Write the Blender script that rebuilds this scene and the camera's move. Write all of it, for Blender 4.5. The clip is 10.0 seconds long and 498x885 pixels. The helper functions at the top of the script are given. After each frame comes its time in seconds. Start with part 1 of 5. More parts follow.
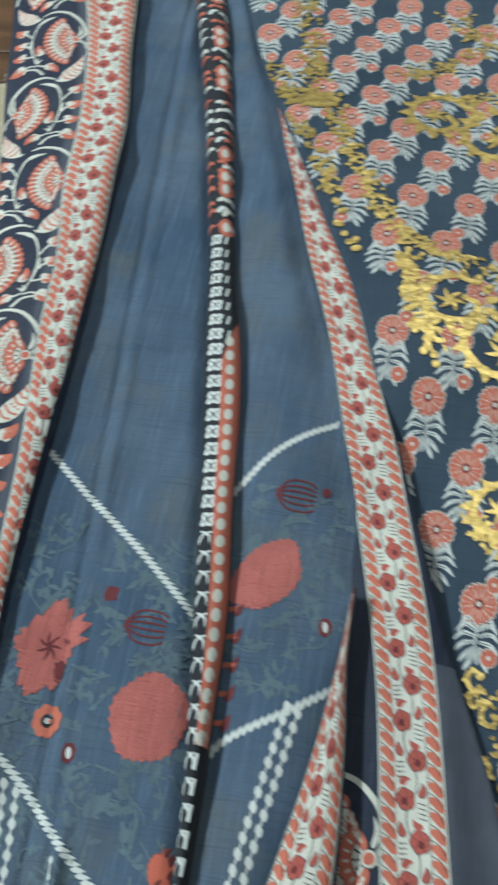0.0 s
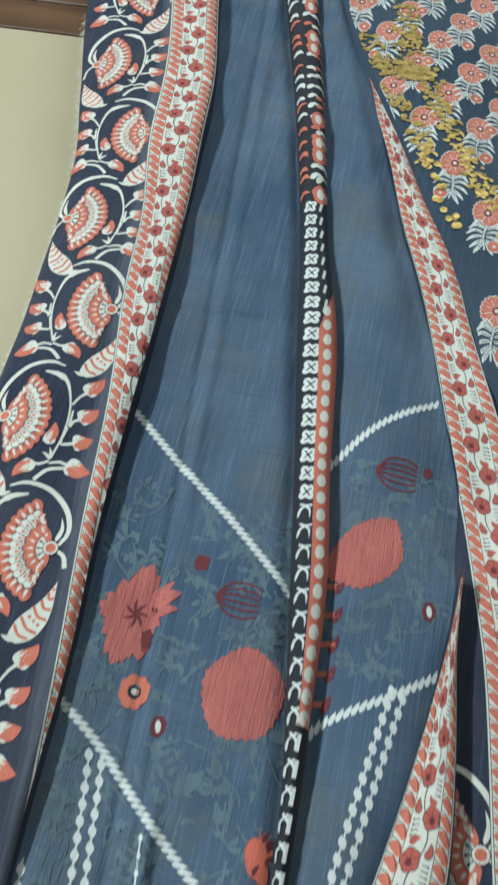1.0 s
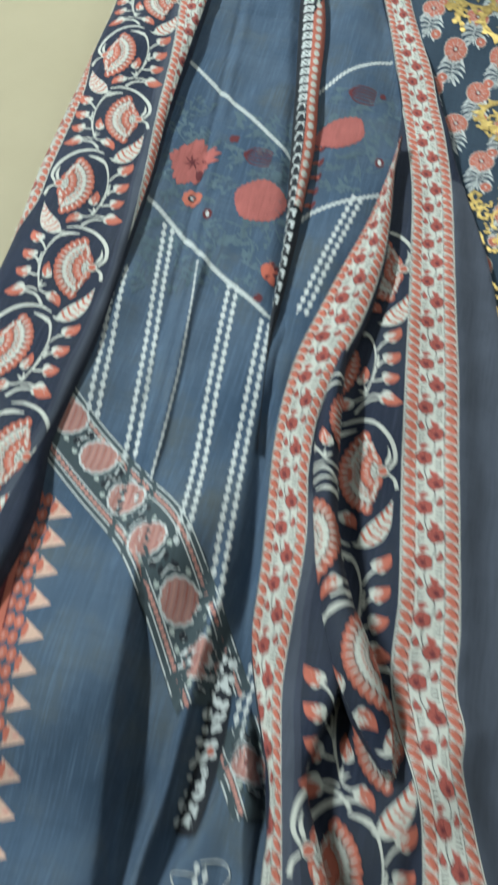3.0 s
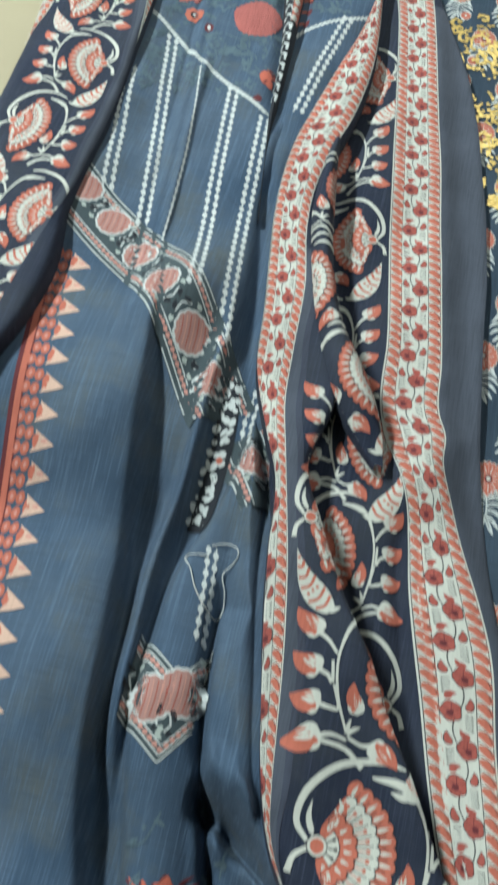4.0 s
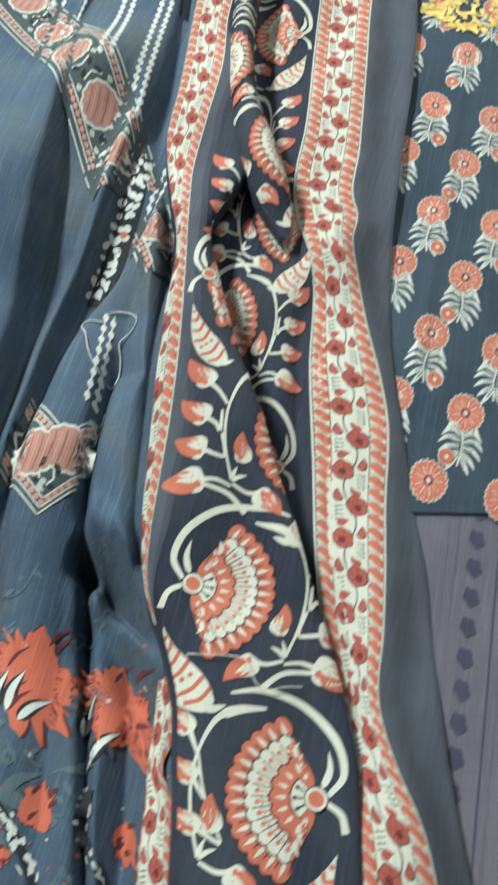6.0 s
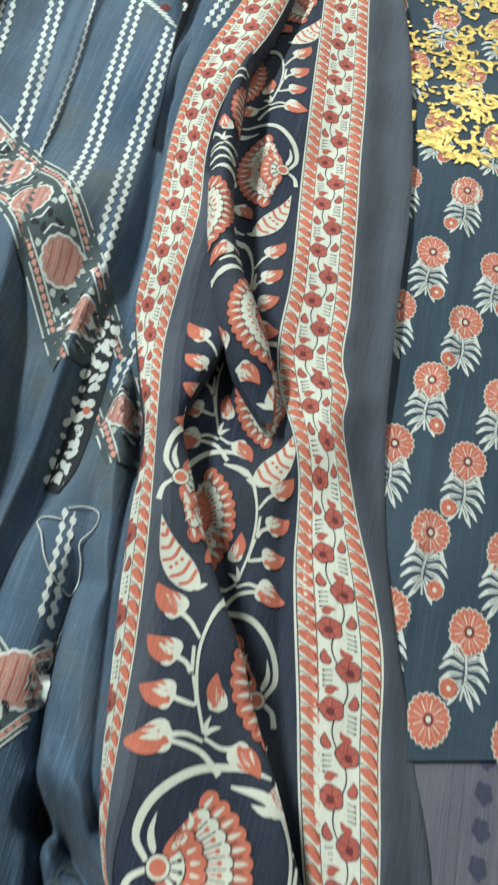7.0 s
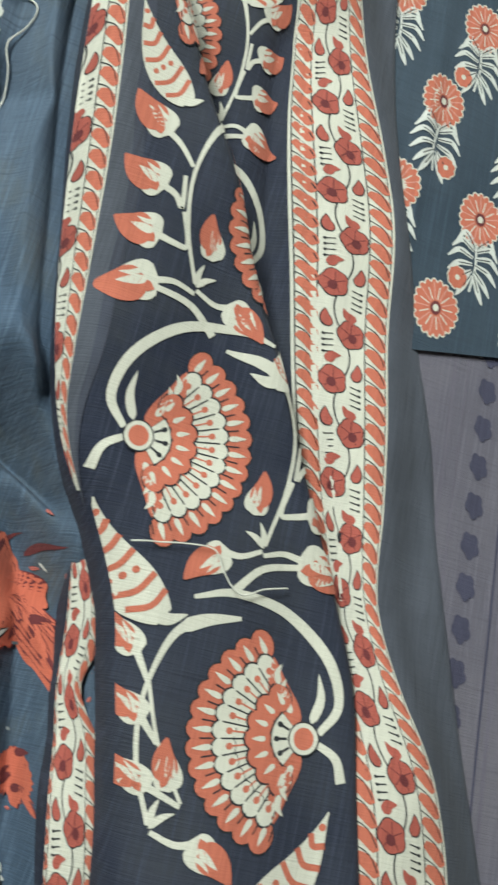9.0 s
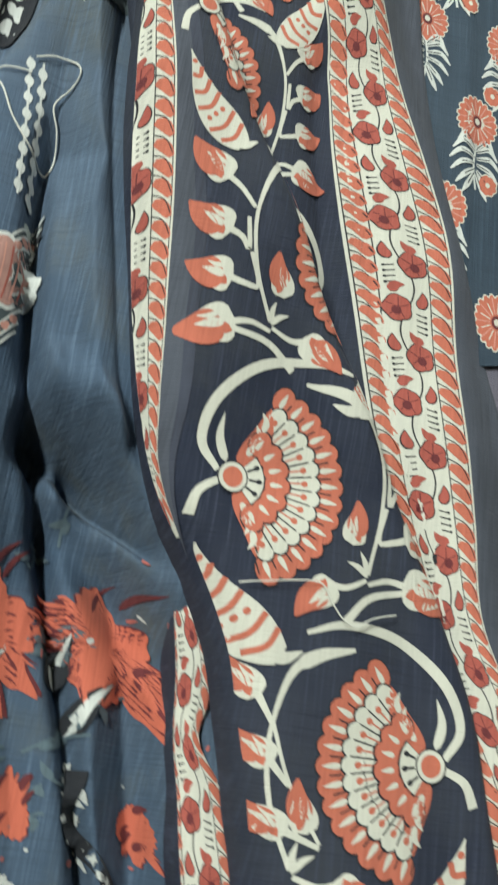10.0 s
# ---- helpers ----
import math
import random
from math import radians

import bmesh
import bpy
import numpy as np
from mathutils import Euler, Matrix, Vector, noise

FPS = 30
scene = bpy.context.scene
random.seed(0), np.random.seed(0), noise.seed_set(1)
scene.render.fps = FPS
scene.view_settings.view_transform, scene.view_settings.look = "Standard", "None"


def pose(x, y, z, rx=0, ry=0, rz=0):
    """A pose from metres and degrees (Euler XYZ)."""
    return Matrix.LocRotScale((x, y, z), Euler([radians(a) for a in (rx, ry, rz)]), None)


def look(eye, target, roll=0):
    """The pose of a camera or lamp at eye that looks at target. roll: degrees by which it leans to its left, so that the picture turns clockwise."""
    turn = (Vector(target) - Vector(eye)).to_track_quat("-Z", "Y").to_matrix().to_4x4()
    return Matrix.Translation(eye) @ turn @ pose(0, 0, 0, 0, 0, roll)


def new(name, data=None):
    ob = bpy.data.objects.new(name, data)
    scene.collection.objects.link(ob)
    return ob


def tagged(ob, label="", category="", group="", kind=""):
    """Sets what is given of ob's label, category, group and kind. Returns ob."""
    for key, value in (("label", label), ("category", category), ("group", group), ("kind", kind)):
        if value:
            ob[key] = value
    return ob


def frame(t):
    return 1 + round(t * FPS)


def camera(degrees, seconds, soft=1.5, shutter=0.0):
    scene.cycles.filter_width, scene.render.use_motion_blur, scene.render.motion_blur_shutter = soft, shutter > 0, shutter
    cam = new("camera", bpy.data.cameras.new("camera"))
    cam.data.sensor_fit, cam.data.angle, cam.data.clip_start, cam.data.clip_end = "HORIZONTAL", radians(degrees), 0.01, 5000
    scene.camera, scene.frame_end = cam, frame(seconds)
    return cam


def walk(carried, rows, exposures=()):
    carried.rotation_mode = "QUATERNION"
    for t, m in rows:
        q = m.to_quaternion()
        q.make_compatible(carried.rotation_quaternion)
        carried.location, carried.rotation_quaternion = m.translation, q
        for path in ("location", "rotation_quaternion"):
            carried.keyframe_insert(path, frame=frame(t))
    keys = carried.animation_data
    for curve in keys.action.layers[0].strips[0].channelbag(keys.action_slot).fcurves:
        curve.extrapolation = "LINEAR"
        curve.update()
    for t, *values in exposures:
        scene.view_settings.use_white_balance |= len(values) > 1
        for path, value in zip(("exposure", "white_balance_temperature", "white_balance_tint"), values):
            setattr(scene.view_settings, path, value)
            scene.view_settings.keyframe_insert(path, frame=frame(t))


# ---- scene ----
cam = camera(29.42, 10.0, soft=2.6, shutter=0.5)
PATH = [
    (0, (0.0370, 0.3195, 0.5182), (-0.1338, 0.8337, -0.3223), -9.37),
    (0.5, (-0.0224, 0.3317, 0.5075), (-0.2030, 0.8363, -0.3367), -7.05),
    (1, (-0.0415, 0.3033, 0.4912), (-0.1782, 0.8230, -0.3522), -2.36),
    (1.5, (-0.0509, 0.2292, 0.4935), (-0.1741, 0.7525, -0.3497), -1.05),
    (2, (-0.0282, 0.1192, 0.5194), (-0.1509, 0.6389, -0.3260), -0.01),
    (2.5, (0.0060, -0.0019, 0.5457), (-0.1240, 0.5118, -0.3023), -0.83),
    (3, (0.0433, -0.1195, 0.5616), (-0.0877, 0.3984, -0.2838), -0.62),
    (3.2, (0.0591, -0.1636, 0.5646), (-0.0736, 0.3497, -0.2833), -0.98),
    (4.3, (0.0482, -0.3287, 0.5065), (-0.0156, 0.1786, -0.3529), 6.56),
    (4.5, (0.0515, -0.3599, 0.4854), (-0.0089, 0.1556, -0.3693), 6.43),
    (5, (0.0695, -0.4050, 0.4739), (0.0224, 0.1088, -0.3827), 6.90),
    (5.5, (0.1010, -0.4097, 0.4399), (0.0667, 0.0912, -0.4249), 9.41),
    (6, (0.1188, -0.3677, 0.4606), (0.0764, 0.1185, -0.4122), 10.16),
    (6.2, (0.1278, -0.3503, 0.4719), (0.0792, 0.1351, -0.4010), 10.05),
    (7.3, (0.0847, -0.2301, 0.4359), (0.0867, 0.2757, -0.4267), 15.29),
    (7.5, (0.0857, -0.2390, 0.3952), (0.1094, 0.2651, -0.4681), 18.17),
    (8, (0.0898, -0.2795, 0.3595), (0.1060, 0.1912, -0.5226), 17.65),
    (8.5, (0.0721, -0.3095, 0.3246), (0.2280, 0.1164, -0.5666), 34.35),
    (9, (0.0322, -0.3029, 0.3174), (0.3184, 0.0204, -0.5846), 57.25),
    (9.5, (0.0214, -0.3313, 0.3086), (0.2849, 0.0317, -0.5851), 50.62),
    (10, (0.0021, -0.3101, 0.3049), (0.2822, 0.0539, -0.5834), 48.05),
]
EXPOSURES = ((0.0, -0.12, 5900, 2), (1.0, -0.05, 5900, 2), (2.0, -0.02, 5920, 2), (3.0, 0.10, 5950, 2), (4.5, 0.51, 6100, 1), (5.5, 0.72, 6450, 0), (6.2, 0.71, 6420, 0), (7.5, 0.48, 6330, 0), (8.5, 0.62, 6600, 2), (10.0, 0.60, 6700, 3))
walk(cam, [(t, look(eye, target, roll)) for t, eye, target, roll in PATH], EXPOSURES)

# ---- light ----
world = bpy.data.worlds.new("room_air")
world.use_nodes = True
world.node_tree.nodes["Background"].inputs[0].default_value = (0.9, 0.95, 1.0, 1)
world.node_tree.nodes["Background"].inputs[1].default_value = 0.12
scene.world = world
TABLE_Z, FLOOR_Z, CEIL_Z = -0.066, -0.82, 1.95


def assumed_lamp(x, y, sx, sy, watts, tint):
    data = bpy.data.lights.new("assumed_lamp", "AREA")
    data.shape, data.size, data.size_y, data.energy, data.color = "RECTANGLE", sx, sy, watts, tint
    ob = new("assumed_lamp_light", data)
    ob.matrix_world = Matrix.Translation((x, y, CEIL_Z - 0.06))
    return ob


# assumed lamps, out of view: main one from the left, weaker one at the far end
LAMPS = ((-1.45, 0.60, 0.12, 1.2, 72), (0.55, 1.85, 1.25, 0.12, 20))
for lx, ly, sx, sy, watts in LAMPS:
    assumed_lamp(lx, ly, sx, sy, watts, (0.94, 1.0, 0.99))


# ---- materials ----
def socket_mix(nt, fac, a, b, mode="MIX"):
    n = nt.nodes.new("ShaderNodeMix")
    n.data_type, n.blend_type = "RGBA", mode
    for sock, val in ((n.inputs[0], fac), (n.inputs[6], a), (n.inputs[7], b)):
        if hasattr(val, "is_linked"):
            nt.links.new(val, sock)
        elif isinstance(val, tuple):
            sock.default_value = (*val[:3], 1)
        else:
            sock.default_value = val
    return n.outputs[2]


def noise_tex(nt, coord, scale, detail=4, rough=0.55, stretch=None):
    if stretch:
        mp = nt.nodes.new("ShaderNodeMapping")
        mp.inputs["Scale"].default_value = stretch
        nt.links.new(coord, mp.inputs[0])
        coord = mp.outputs[0]
    n = nt.nodes.new("ShaderNodeTexNoise")
    n.inputs["Scale"].default_value, n.inputs["Detail"].default_value, n.inputs["Roughness"].default_value = scale, detail, rough
    nt.links.new(coord, n.inputs["Vector"])
    return n.outputs[0]


def ramp(nt, value, lo, hi):
    n = nt.nodes.new("ShaderNodeMapRange")
    n.inputs[1].default_value, n.inputs[2].default_value = lo, hi
    nt.links.new(value, n.inputs[0])
    return n.outputs[0]


def base_material(name):
    m = bpy.data.materials.new(name)
    m.use_nodes = True
    nt = m.node_tree
    return m, nt, nt.nodes["Principled BSDF"], nt.nodes.new("ShaderNodeTexCoord").outputs["Object"]


def weave_bump(nt, coord, bsdf, strength):
    """Uneven threads across and along, like handloom cotton, over a slow waviness."""
    add = nt.nodes.new("ShaderNodeMath")
    nt.links.new(noise_tex(nt, coord, 60, 2, 0.6, (24.0, 1.0, 1.0)), add.inputs[0])
    nt.links.new(noise_tex(nt, coord, 60, 2, 0.6, (1.0, 24.0, 1.0)), add.inputs[1])
    b = nt.nodes.new("ShaderNodeBump")
    b.inputs["Strength"].default_value, b.inputs["Distance"].default_value = strength, 0.0006
    nt.links.new(add.outputs[0], b.inputs["Height"])
    big = nt.nodes.new("ShaderNodeBump")
    big.inputs["Strength"].default_value, big.inputs["Distance"].default_value = 0.45, 0.006
    nt.links.new(noise_tex(nt, coord, 22, 3, 0.5, (1.0, 0.45, 1.0)), big.inputs["Height"])
    nt.links.new(b.outputs[0], big.inputs["Normal"])
    nt.links.new(big.outputs[0], bsdf.inputs["Normal"])


def cloth(name, dark, light, slub=0.5, rough=0.85, sheen=0.025, bump=0.6, cloud=(0.35, 0.7), stain=None):
    m, nt, bsdf, co = base_material(name)
    streak = noise_tex(nt, co, 60, 3, 0.65, (16.0, 0.35, 1.0))
    cross = noise_tex(nt, co, 60, 3, 0.65, (0.6, 18.0, 1.0))
    clouds = ramp(nt, noise_tex(nt, co, 9, 5, 0.6), *cloud)
    col = socket_mix(nt, clouds, dark, light)
    if stain:
        col = socket_mix(nt, ramp(nt, noise_tex(nt, co, 17, 6, 0.65), 0.50, 0.72), col, stain)
    mid = tuple((p + q) / 2 for p, q in zip(dark, light))
    col = socket_mix(nt, ramp(nt, streak, 0.5, 0.8), col, tuple(min(1, c * (1 + slub)) for c in mid))
    col = socket_mix(nt, ramp(nt, cross, 0.52, 0.85), col, tuple(c * (1 - slub * 0.5) for c in mid))
    nt.links.new(col, bsdf.inputs["Base Color"])
    bsdf.inputs["Roughness"].default_value = rough
    bsdf.inputs["Sheen Weight"].default_value = sheen
    bsdf.inputs["Sheen Roughness"].default_value = 0.4
    bsdf.inputs["Specular IOR Level"].default_value = 0.3
    weave_bump(nt, co, bsdf, bump)
    return m


def ink(name, colour, vary=0.25, rough=0.85, bump=0.5):
    """Printed colour, thinner where the threads stand proud."""
    m, nt, bsdf, co = base_material(name)
    a = noise_tex(nt, co, 60, 3, 0.65, (16.0, 0.6, 1.0))
    b = noise_tex(nt, co, 30, 4, 0.6)
    col = socket_mix(nt, ramp(nt, a, 0.4, 0.75), colour, tuple(c * (1 - vary) for c in colour))
    col = socket_mix(nt, ramp(nt, b, 0.45, 0.8), col, tuple(min(0.9, c * (1 + vary * 0.6)) for c in colour))
    nt.links.new(col, bsdf.inputs["Base Color"])
    bsdf.inputs["Roughness"].default_value = rough
    bsdf.inputs["Sheen Weight"].default_value = 0.04
    bsdf.inputs["Specular IOR Level"].default_value = 0.3
    weave_bump(nt, co, bsdf, bump)
    return m


NAVY = cloth("navy_border_cotton", (0.015, 0.020, 0.040), (0.040, 0.046, 0.066), slub=0.7, cloud=(0.42, 0.74), stain=(0.034, 0.039, 0.050))
BLUE = cloth("blue_dupatta_cotton", (0.042, 0.072, 0.120), (0.092, 0.124, 0.172), slub=0.7, stain=(0.092, 0.106, 0.112))
KURTA = cloth("dark_teal_navy_cotton", (0.025, 0.042, 0.065), (0.047, 0.068, 0.096), slub=0.45)
PURPLE = cloth("dusty_purple_grey_cotton", (0.098, 0.094, 0.130), (0.150, 0.140, 0.172), slub=0.4)
CREAM = ink("cream_print", (0.57, 0.565, 0.50), 0.14)
WHITE = ink("chalk_white_print", (0.57, 0.59, 0.57), 0.18)
RED = ink("brick_red_print", (0.48, 0.140, 0.092), 0.25)
PINK = ink("faded_rose_print", (0.56, 0.27, 0.22), 0.2)
DEEPRED = ink("deep_red_print", (0.37, 0.092, 0.072), 0.3)
MAROON = ink("maroon_print", (0.13, 0.028, 0.032), 0.3)
CORAL = ink("coral_print", (0.47, 0.140, 0.122), 0.3, bump=1.6)
FLAME = ink("flame_red_print", (0.52, 0.130, 0.082), 0.25)
STEM = ink("grey_green_stem_print", (0.42, 0.46, 0.42), 0.2)
MIST = ink("misty_teal_print", (0.100, 0.142, 0.170), 0.35)
INKD = ink("dark_outline_print", (0.020, 0.022, 0.028), 0.2)
SMOKE = ink("smoky_green_print", (0.058, 0.076, 0.084), 0.25)
ROSY = ink("dusty_rose_weave", (0.40, 0.22, 0.19), 0.3)
PEACH = ink("peach_print", (0.60, 0.40, 0.31), 0.2)
LILAC = ink("pale_lilac_weave", (0.13, 0.12, 0.16), 0.25)
GREYNAVY = ink("faded_navy_ground", (0.068, 0.076, 0.100), 0.35)
MIDNAVY = ink("half_faded_navy_ground", (0.046, 0.052, 0.076), 0.35)
INDIGO = ink("indigo_weave", (0.055, 0.055, 0.095), 0.25)
PALETTE = (GREYNAVY, MIDNAVY, PEACH, LILAC, INDIGO, CREAM, WHITE, RED, PINK, DEEPRED, MAROON, CORAL, FLAME, STEM, MIST, INKD, SMOKE, ROSY)


def gold_foil():
    m, nt, bsdf, co = base_material("gold_foil_print")
    n = noise_tex(nt, co, 220, 3, 0.6)
    col = socket_mix(nt, ramp(nt, n, 0.35, 0.7), (0.66, 0.48, 0.16), (0.36, 0.24, 0.07))
    nt.links.new(col, bsdf.inputs["Base Color"])
    bsdf.inputs["Metallic"].default_value = 0.75
    bsdf.inputs["Roughness"].default_value = 0.38
    b = nt.nodes.new("ShaderNodeBump")
    b.inputs["Strength"].default_value, b.inputs["Distance"].default_value = 0.8, 0.0015
    nt.links.new(noise_tex(nt, co, 160, 3, 0.6), b.inputs["Height"])
    nt.links.new(b.outputs[0], bsdf.inputs["Normal"])
    return m


GOLD = gold_foil()
PALETTE = PALETTE + (GOLD,)
SLOT = {m.name: i for i, m in enumerate(PALETTE)}


def plain(name, a, b, scale, rough=0.6, spec=0.4, stretch=None, bump=0.1, metal=0.0):
    m, nt, bsdf, co = base_material(name)
    n = noise_tex(nt, co, scale, 6, 0.6, stretch)
    nt.links.new(socket_mix(nt, ramp(nt, n, 0.3, 0.7), a, b), bsdf.inputs["Base Color"])
    bsdf.inputs["Roughness"].default_value, bsdf.inputs["Specular IOR Level"].default_value = rough, spec
    bsdf.inputs["Metallic"].default_value = metal
    bm_ = nt.nodes.new("ShaderNodeBump")
    bm_.inputs["Strength"].default_value, bm_.inputs["Distance"].default_value = bump, 0.002
    nt.links.new(noise_tex(nt, co, scale * 6, 4, 0.6, stretch), bm_.inputs["Height"])
    nt.links.new(bm_.outputs[0], bsdf.inputs["Normal"])
    return m


LAMINATE = plain("cream_laminate", (0.365, 0.310, 0.200), (0.415, 0.355, 0.235), 3.0, 0.5, 0.35, bump=0.05)
WOOD = plain("dark_brown_wood", (0.055, 0.026, 0.012), (0.13, 0.065, 0.030), 6.0, 0.45, 0.4, (1.0, 9.0, 1.0), 0.25)
# tone of the unseen walls and ceiling, set low to limit bounced light
WALL = plain("off_white_wall_paint", (0.30, 0.29, 0.26), (0.35, 0.335, 0.30), 2.0, 0.9, 0.2, bump=0.15)
FLOOR = plain("beige_floor_tile", (0.22, 0.20, 0.17), (0.28, 0.255, 0.22), 4.0, 0.35, 0.4)
# glowing cover of the assumed, unseen ceiling lamps
LAMPGLASS = bpy.data.materials.new("lamp_diffuser")
LAMPGLASS.use_nodes = True
_b = LAMPGLASS.node_tree.nodes["Principled BSDF"]
_b.inputs["Base Color"].default_value = (0.8, 0.8, 0.8, 1)
_b.inputs["Emission Color"].default_value = (1.0, 0.97, 0.92, 1)
_b.inputs["Emission Strength"].default_value = 6.0
THREAD = plain("pale_cotton_thread", (0.55, 0.55, 0.50), (0.68, 0.68, 0.63), 300.0, 0.8, 0.2)


# ---- small geometry tools ----
def link_mesh(name, verts, faces, mats, parent=None, label="", slots=None, smooth=True):
    me = bpy.data.meshes.new(name)
    me.from_pydata(verts, [], faces)
    for m in mats:
        me.materials.append(m)
    if slots is not None:
        me.polygons.foreach_set("material_index", np.array(slots, dtype=np.int32))
    me.polygons.foreach_set("use_smooth", np.full(len(me.polygons), smooth))
    me.update()
    ob = new(name, me)
    ob.parent = parent
    if label:
        tagged(ob, label)
    return ob


def part(name, bm, material, parent, label=""):
    me = bpy.data.meshes.new(name)
    bm.to_mesh(me)
    bm.free()
    me.materials.append(material)
    ob = new(name, me)
    ob.parent = parent
    if label:
        tagged(ob, label)
    return ob


def box(x0, x1, y0, y1, z0, z1, bevel=0.0):
    bm = bmesh.new()
    bmesh.ops.create_cube(bm, size=1, matrix=Matrix.LocRotScale(((x0 + x1) / 2, (y0 + y1) / 2, (z0 + z1) / 2), None, (x1 - x0, y1 - y0, z1 - z0)))
    if bevel:
        bmesh.ops.bevel(bm, geom=bm.edges[:], offset=bevel, segments=3, affect="EDGES", profile=0.6)
    return bm


def curve(pairs):
    """A smooth line x(y) through (y, x) pairs given from far to near."""
    pts = np.array(sorted(pairs), float)
    ys, xs = pts[:, 0], pts[:, 1]
    h = np.diff(ys)
    d = np.diff(xs) / h
    m = np.empty(len(xs))
    m[0], m[-1] = d[0], d[-1]
    m[1:-1] = (d[:-1] * h[1:] + d[1:] * h[:-1]) / (h[1:] + h[:-1])

    def f(y):
        y = np.asarray(y, float)
        i = np.clip(np.searchsorted(ys, y) - 1, 0, len(h) - 1)
        t = np.clip((y - ys[i]) / h[i], -0.6, 1.6)
        t2, t3 = t * t, t * t * t
        return (2 * t3 - 3 * t2 + 1) * xs[i] + (t3 - 2 * t2 + t) * h[i] * m[i] + (3 * t2 - 2 * t3) * xs[i + 1] + (t3 - t2) * h[i] * m[i + 1]
    return f


def step(a, b, v):
    t = np.clip((np.asarray(v, float) - a) / (b - a), 0, 1)
    return t * t * (3 - 2 * t)


_waves = np.random.RandomState(7).uniform(0, 6.28, (8, 2))


def rumple(x, y, size):
    """Gentle uneven swell of lying cloth, about 1 high."""
    k = 6.28 / size
    s = 0
    for i, (p, q) in enumerate(_waves):
        ang = 0.5 + i * 2.4
        s = s + np.sin(k * (0.6 + 0.25 * i) * (x * math.cos(ang) + 0.5 * y * math.sin(ang)) + p + 1.3 * np.sin(2 * y / size + q))
    return s / 4


class Sheet:
    """A piece of cloth that lies between two lines x(y) with a height of its own; prints are laid onto it."""

    def __init__(self, left, right, y0, y1, height, lips=((0, 0), (0, 0)), hem=0.0, slant=None, sag=None):
        self.slant, self.sag = slant, sag
        self.left, self.right, self.y0, self.y1, self.height, self.lips, self.hem = left, right, y0, y1, height, lips, hem

    def z(self, x, y):
        xl, xr = self.left(y), self.right(y)
        w = np.maximum(xr - xl, 1e-5)
        u = np.clip((x - xl) / w, 0, 1)
        z = self.height(u, x, y)
        for d, (drop, r) in ((x - xl, self.lips[0]), (xr - x, self.lips[1])):
            if callable(drop):
                drop, r = drop(y), r(y)
            if np.any(drop):
                rr = np.minimum(r, w * 0.5)
                t = np.clip(1 - d / rr, 0, 1)
                z = z - drop * (1 - np.sqrt(np.maximum(0, 1 - t * t)))
        return z

    def settle(self, x, y, z):
        """Lets the cloth sink into the hollow beside the raised border, leaning inwards as it goes down."""
        if not self.sag:
            return x, y, z
        d = self.sag(x, y)
        return x - 0.12 * d, y + 0.30 * d, z - d

    def mesh(self, name, material, parent, label="", nu=40, dy=0.004):
        nv = int((self.y1 - self.y0) / dy) + 1
        ys = np.linspace(self.y1, self.y0, nv)
        s = np.linspace(0, 1, nu)
        s = s + 0.06 * np.sin(2 * math.pi * s) * -1
        Y = np.repeat(ys[:, None], nu, 1)
        X = self.left(Y) + (self.right(Y) - self.left(Y)) * s[None]
        if self.slant:
            Y = Y + self.slant(X, Y)
        Z = self.z(X, Y)
        if self.hem:
            # cut edges turned down a little on both sides
            X = np.concatenate([X[:, :1], X, X[:, -1:]], 1)
            Y = np.concatenate([Y[:, :1], Y, Y[:, -1:]], 1)
            Z = np.concatenate([np.maximum(Z[:, :1] - self.hem, TABLE_Z + 0.0012), Z, np.maximum(Z[:, -1:] - self.hem, TABLE_Z + 0.0012)], 1)
        X, Y, Z = self.settle(X, Y, Z)
        n = X.shape[1]
        verts = np.stack([X, Y, Z], -1).reshape(-1, 3)
        i = np.arange((nv - 1) * n).reshape(nv - 1, n)[:, :-1].ravel()
        faces = np.stack([i, i + n, i + n + 1, i + 1], 1)
        return link_mesh(name, verts.tolist(), faces.tolist(), [material], parent, label)


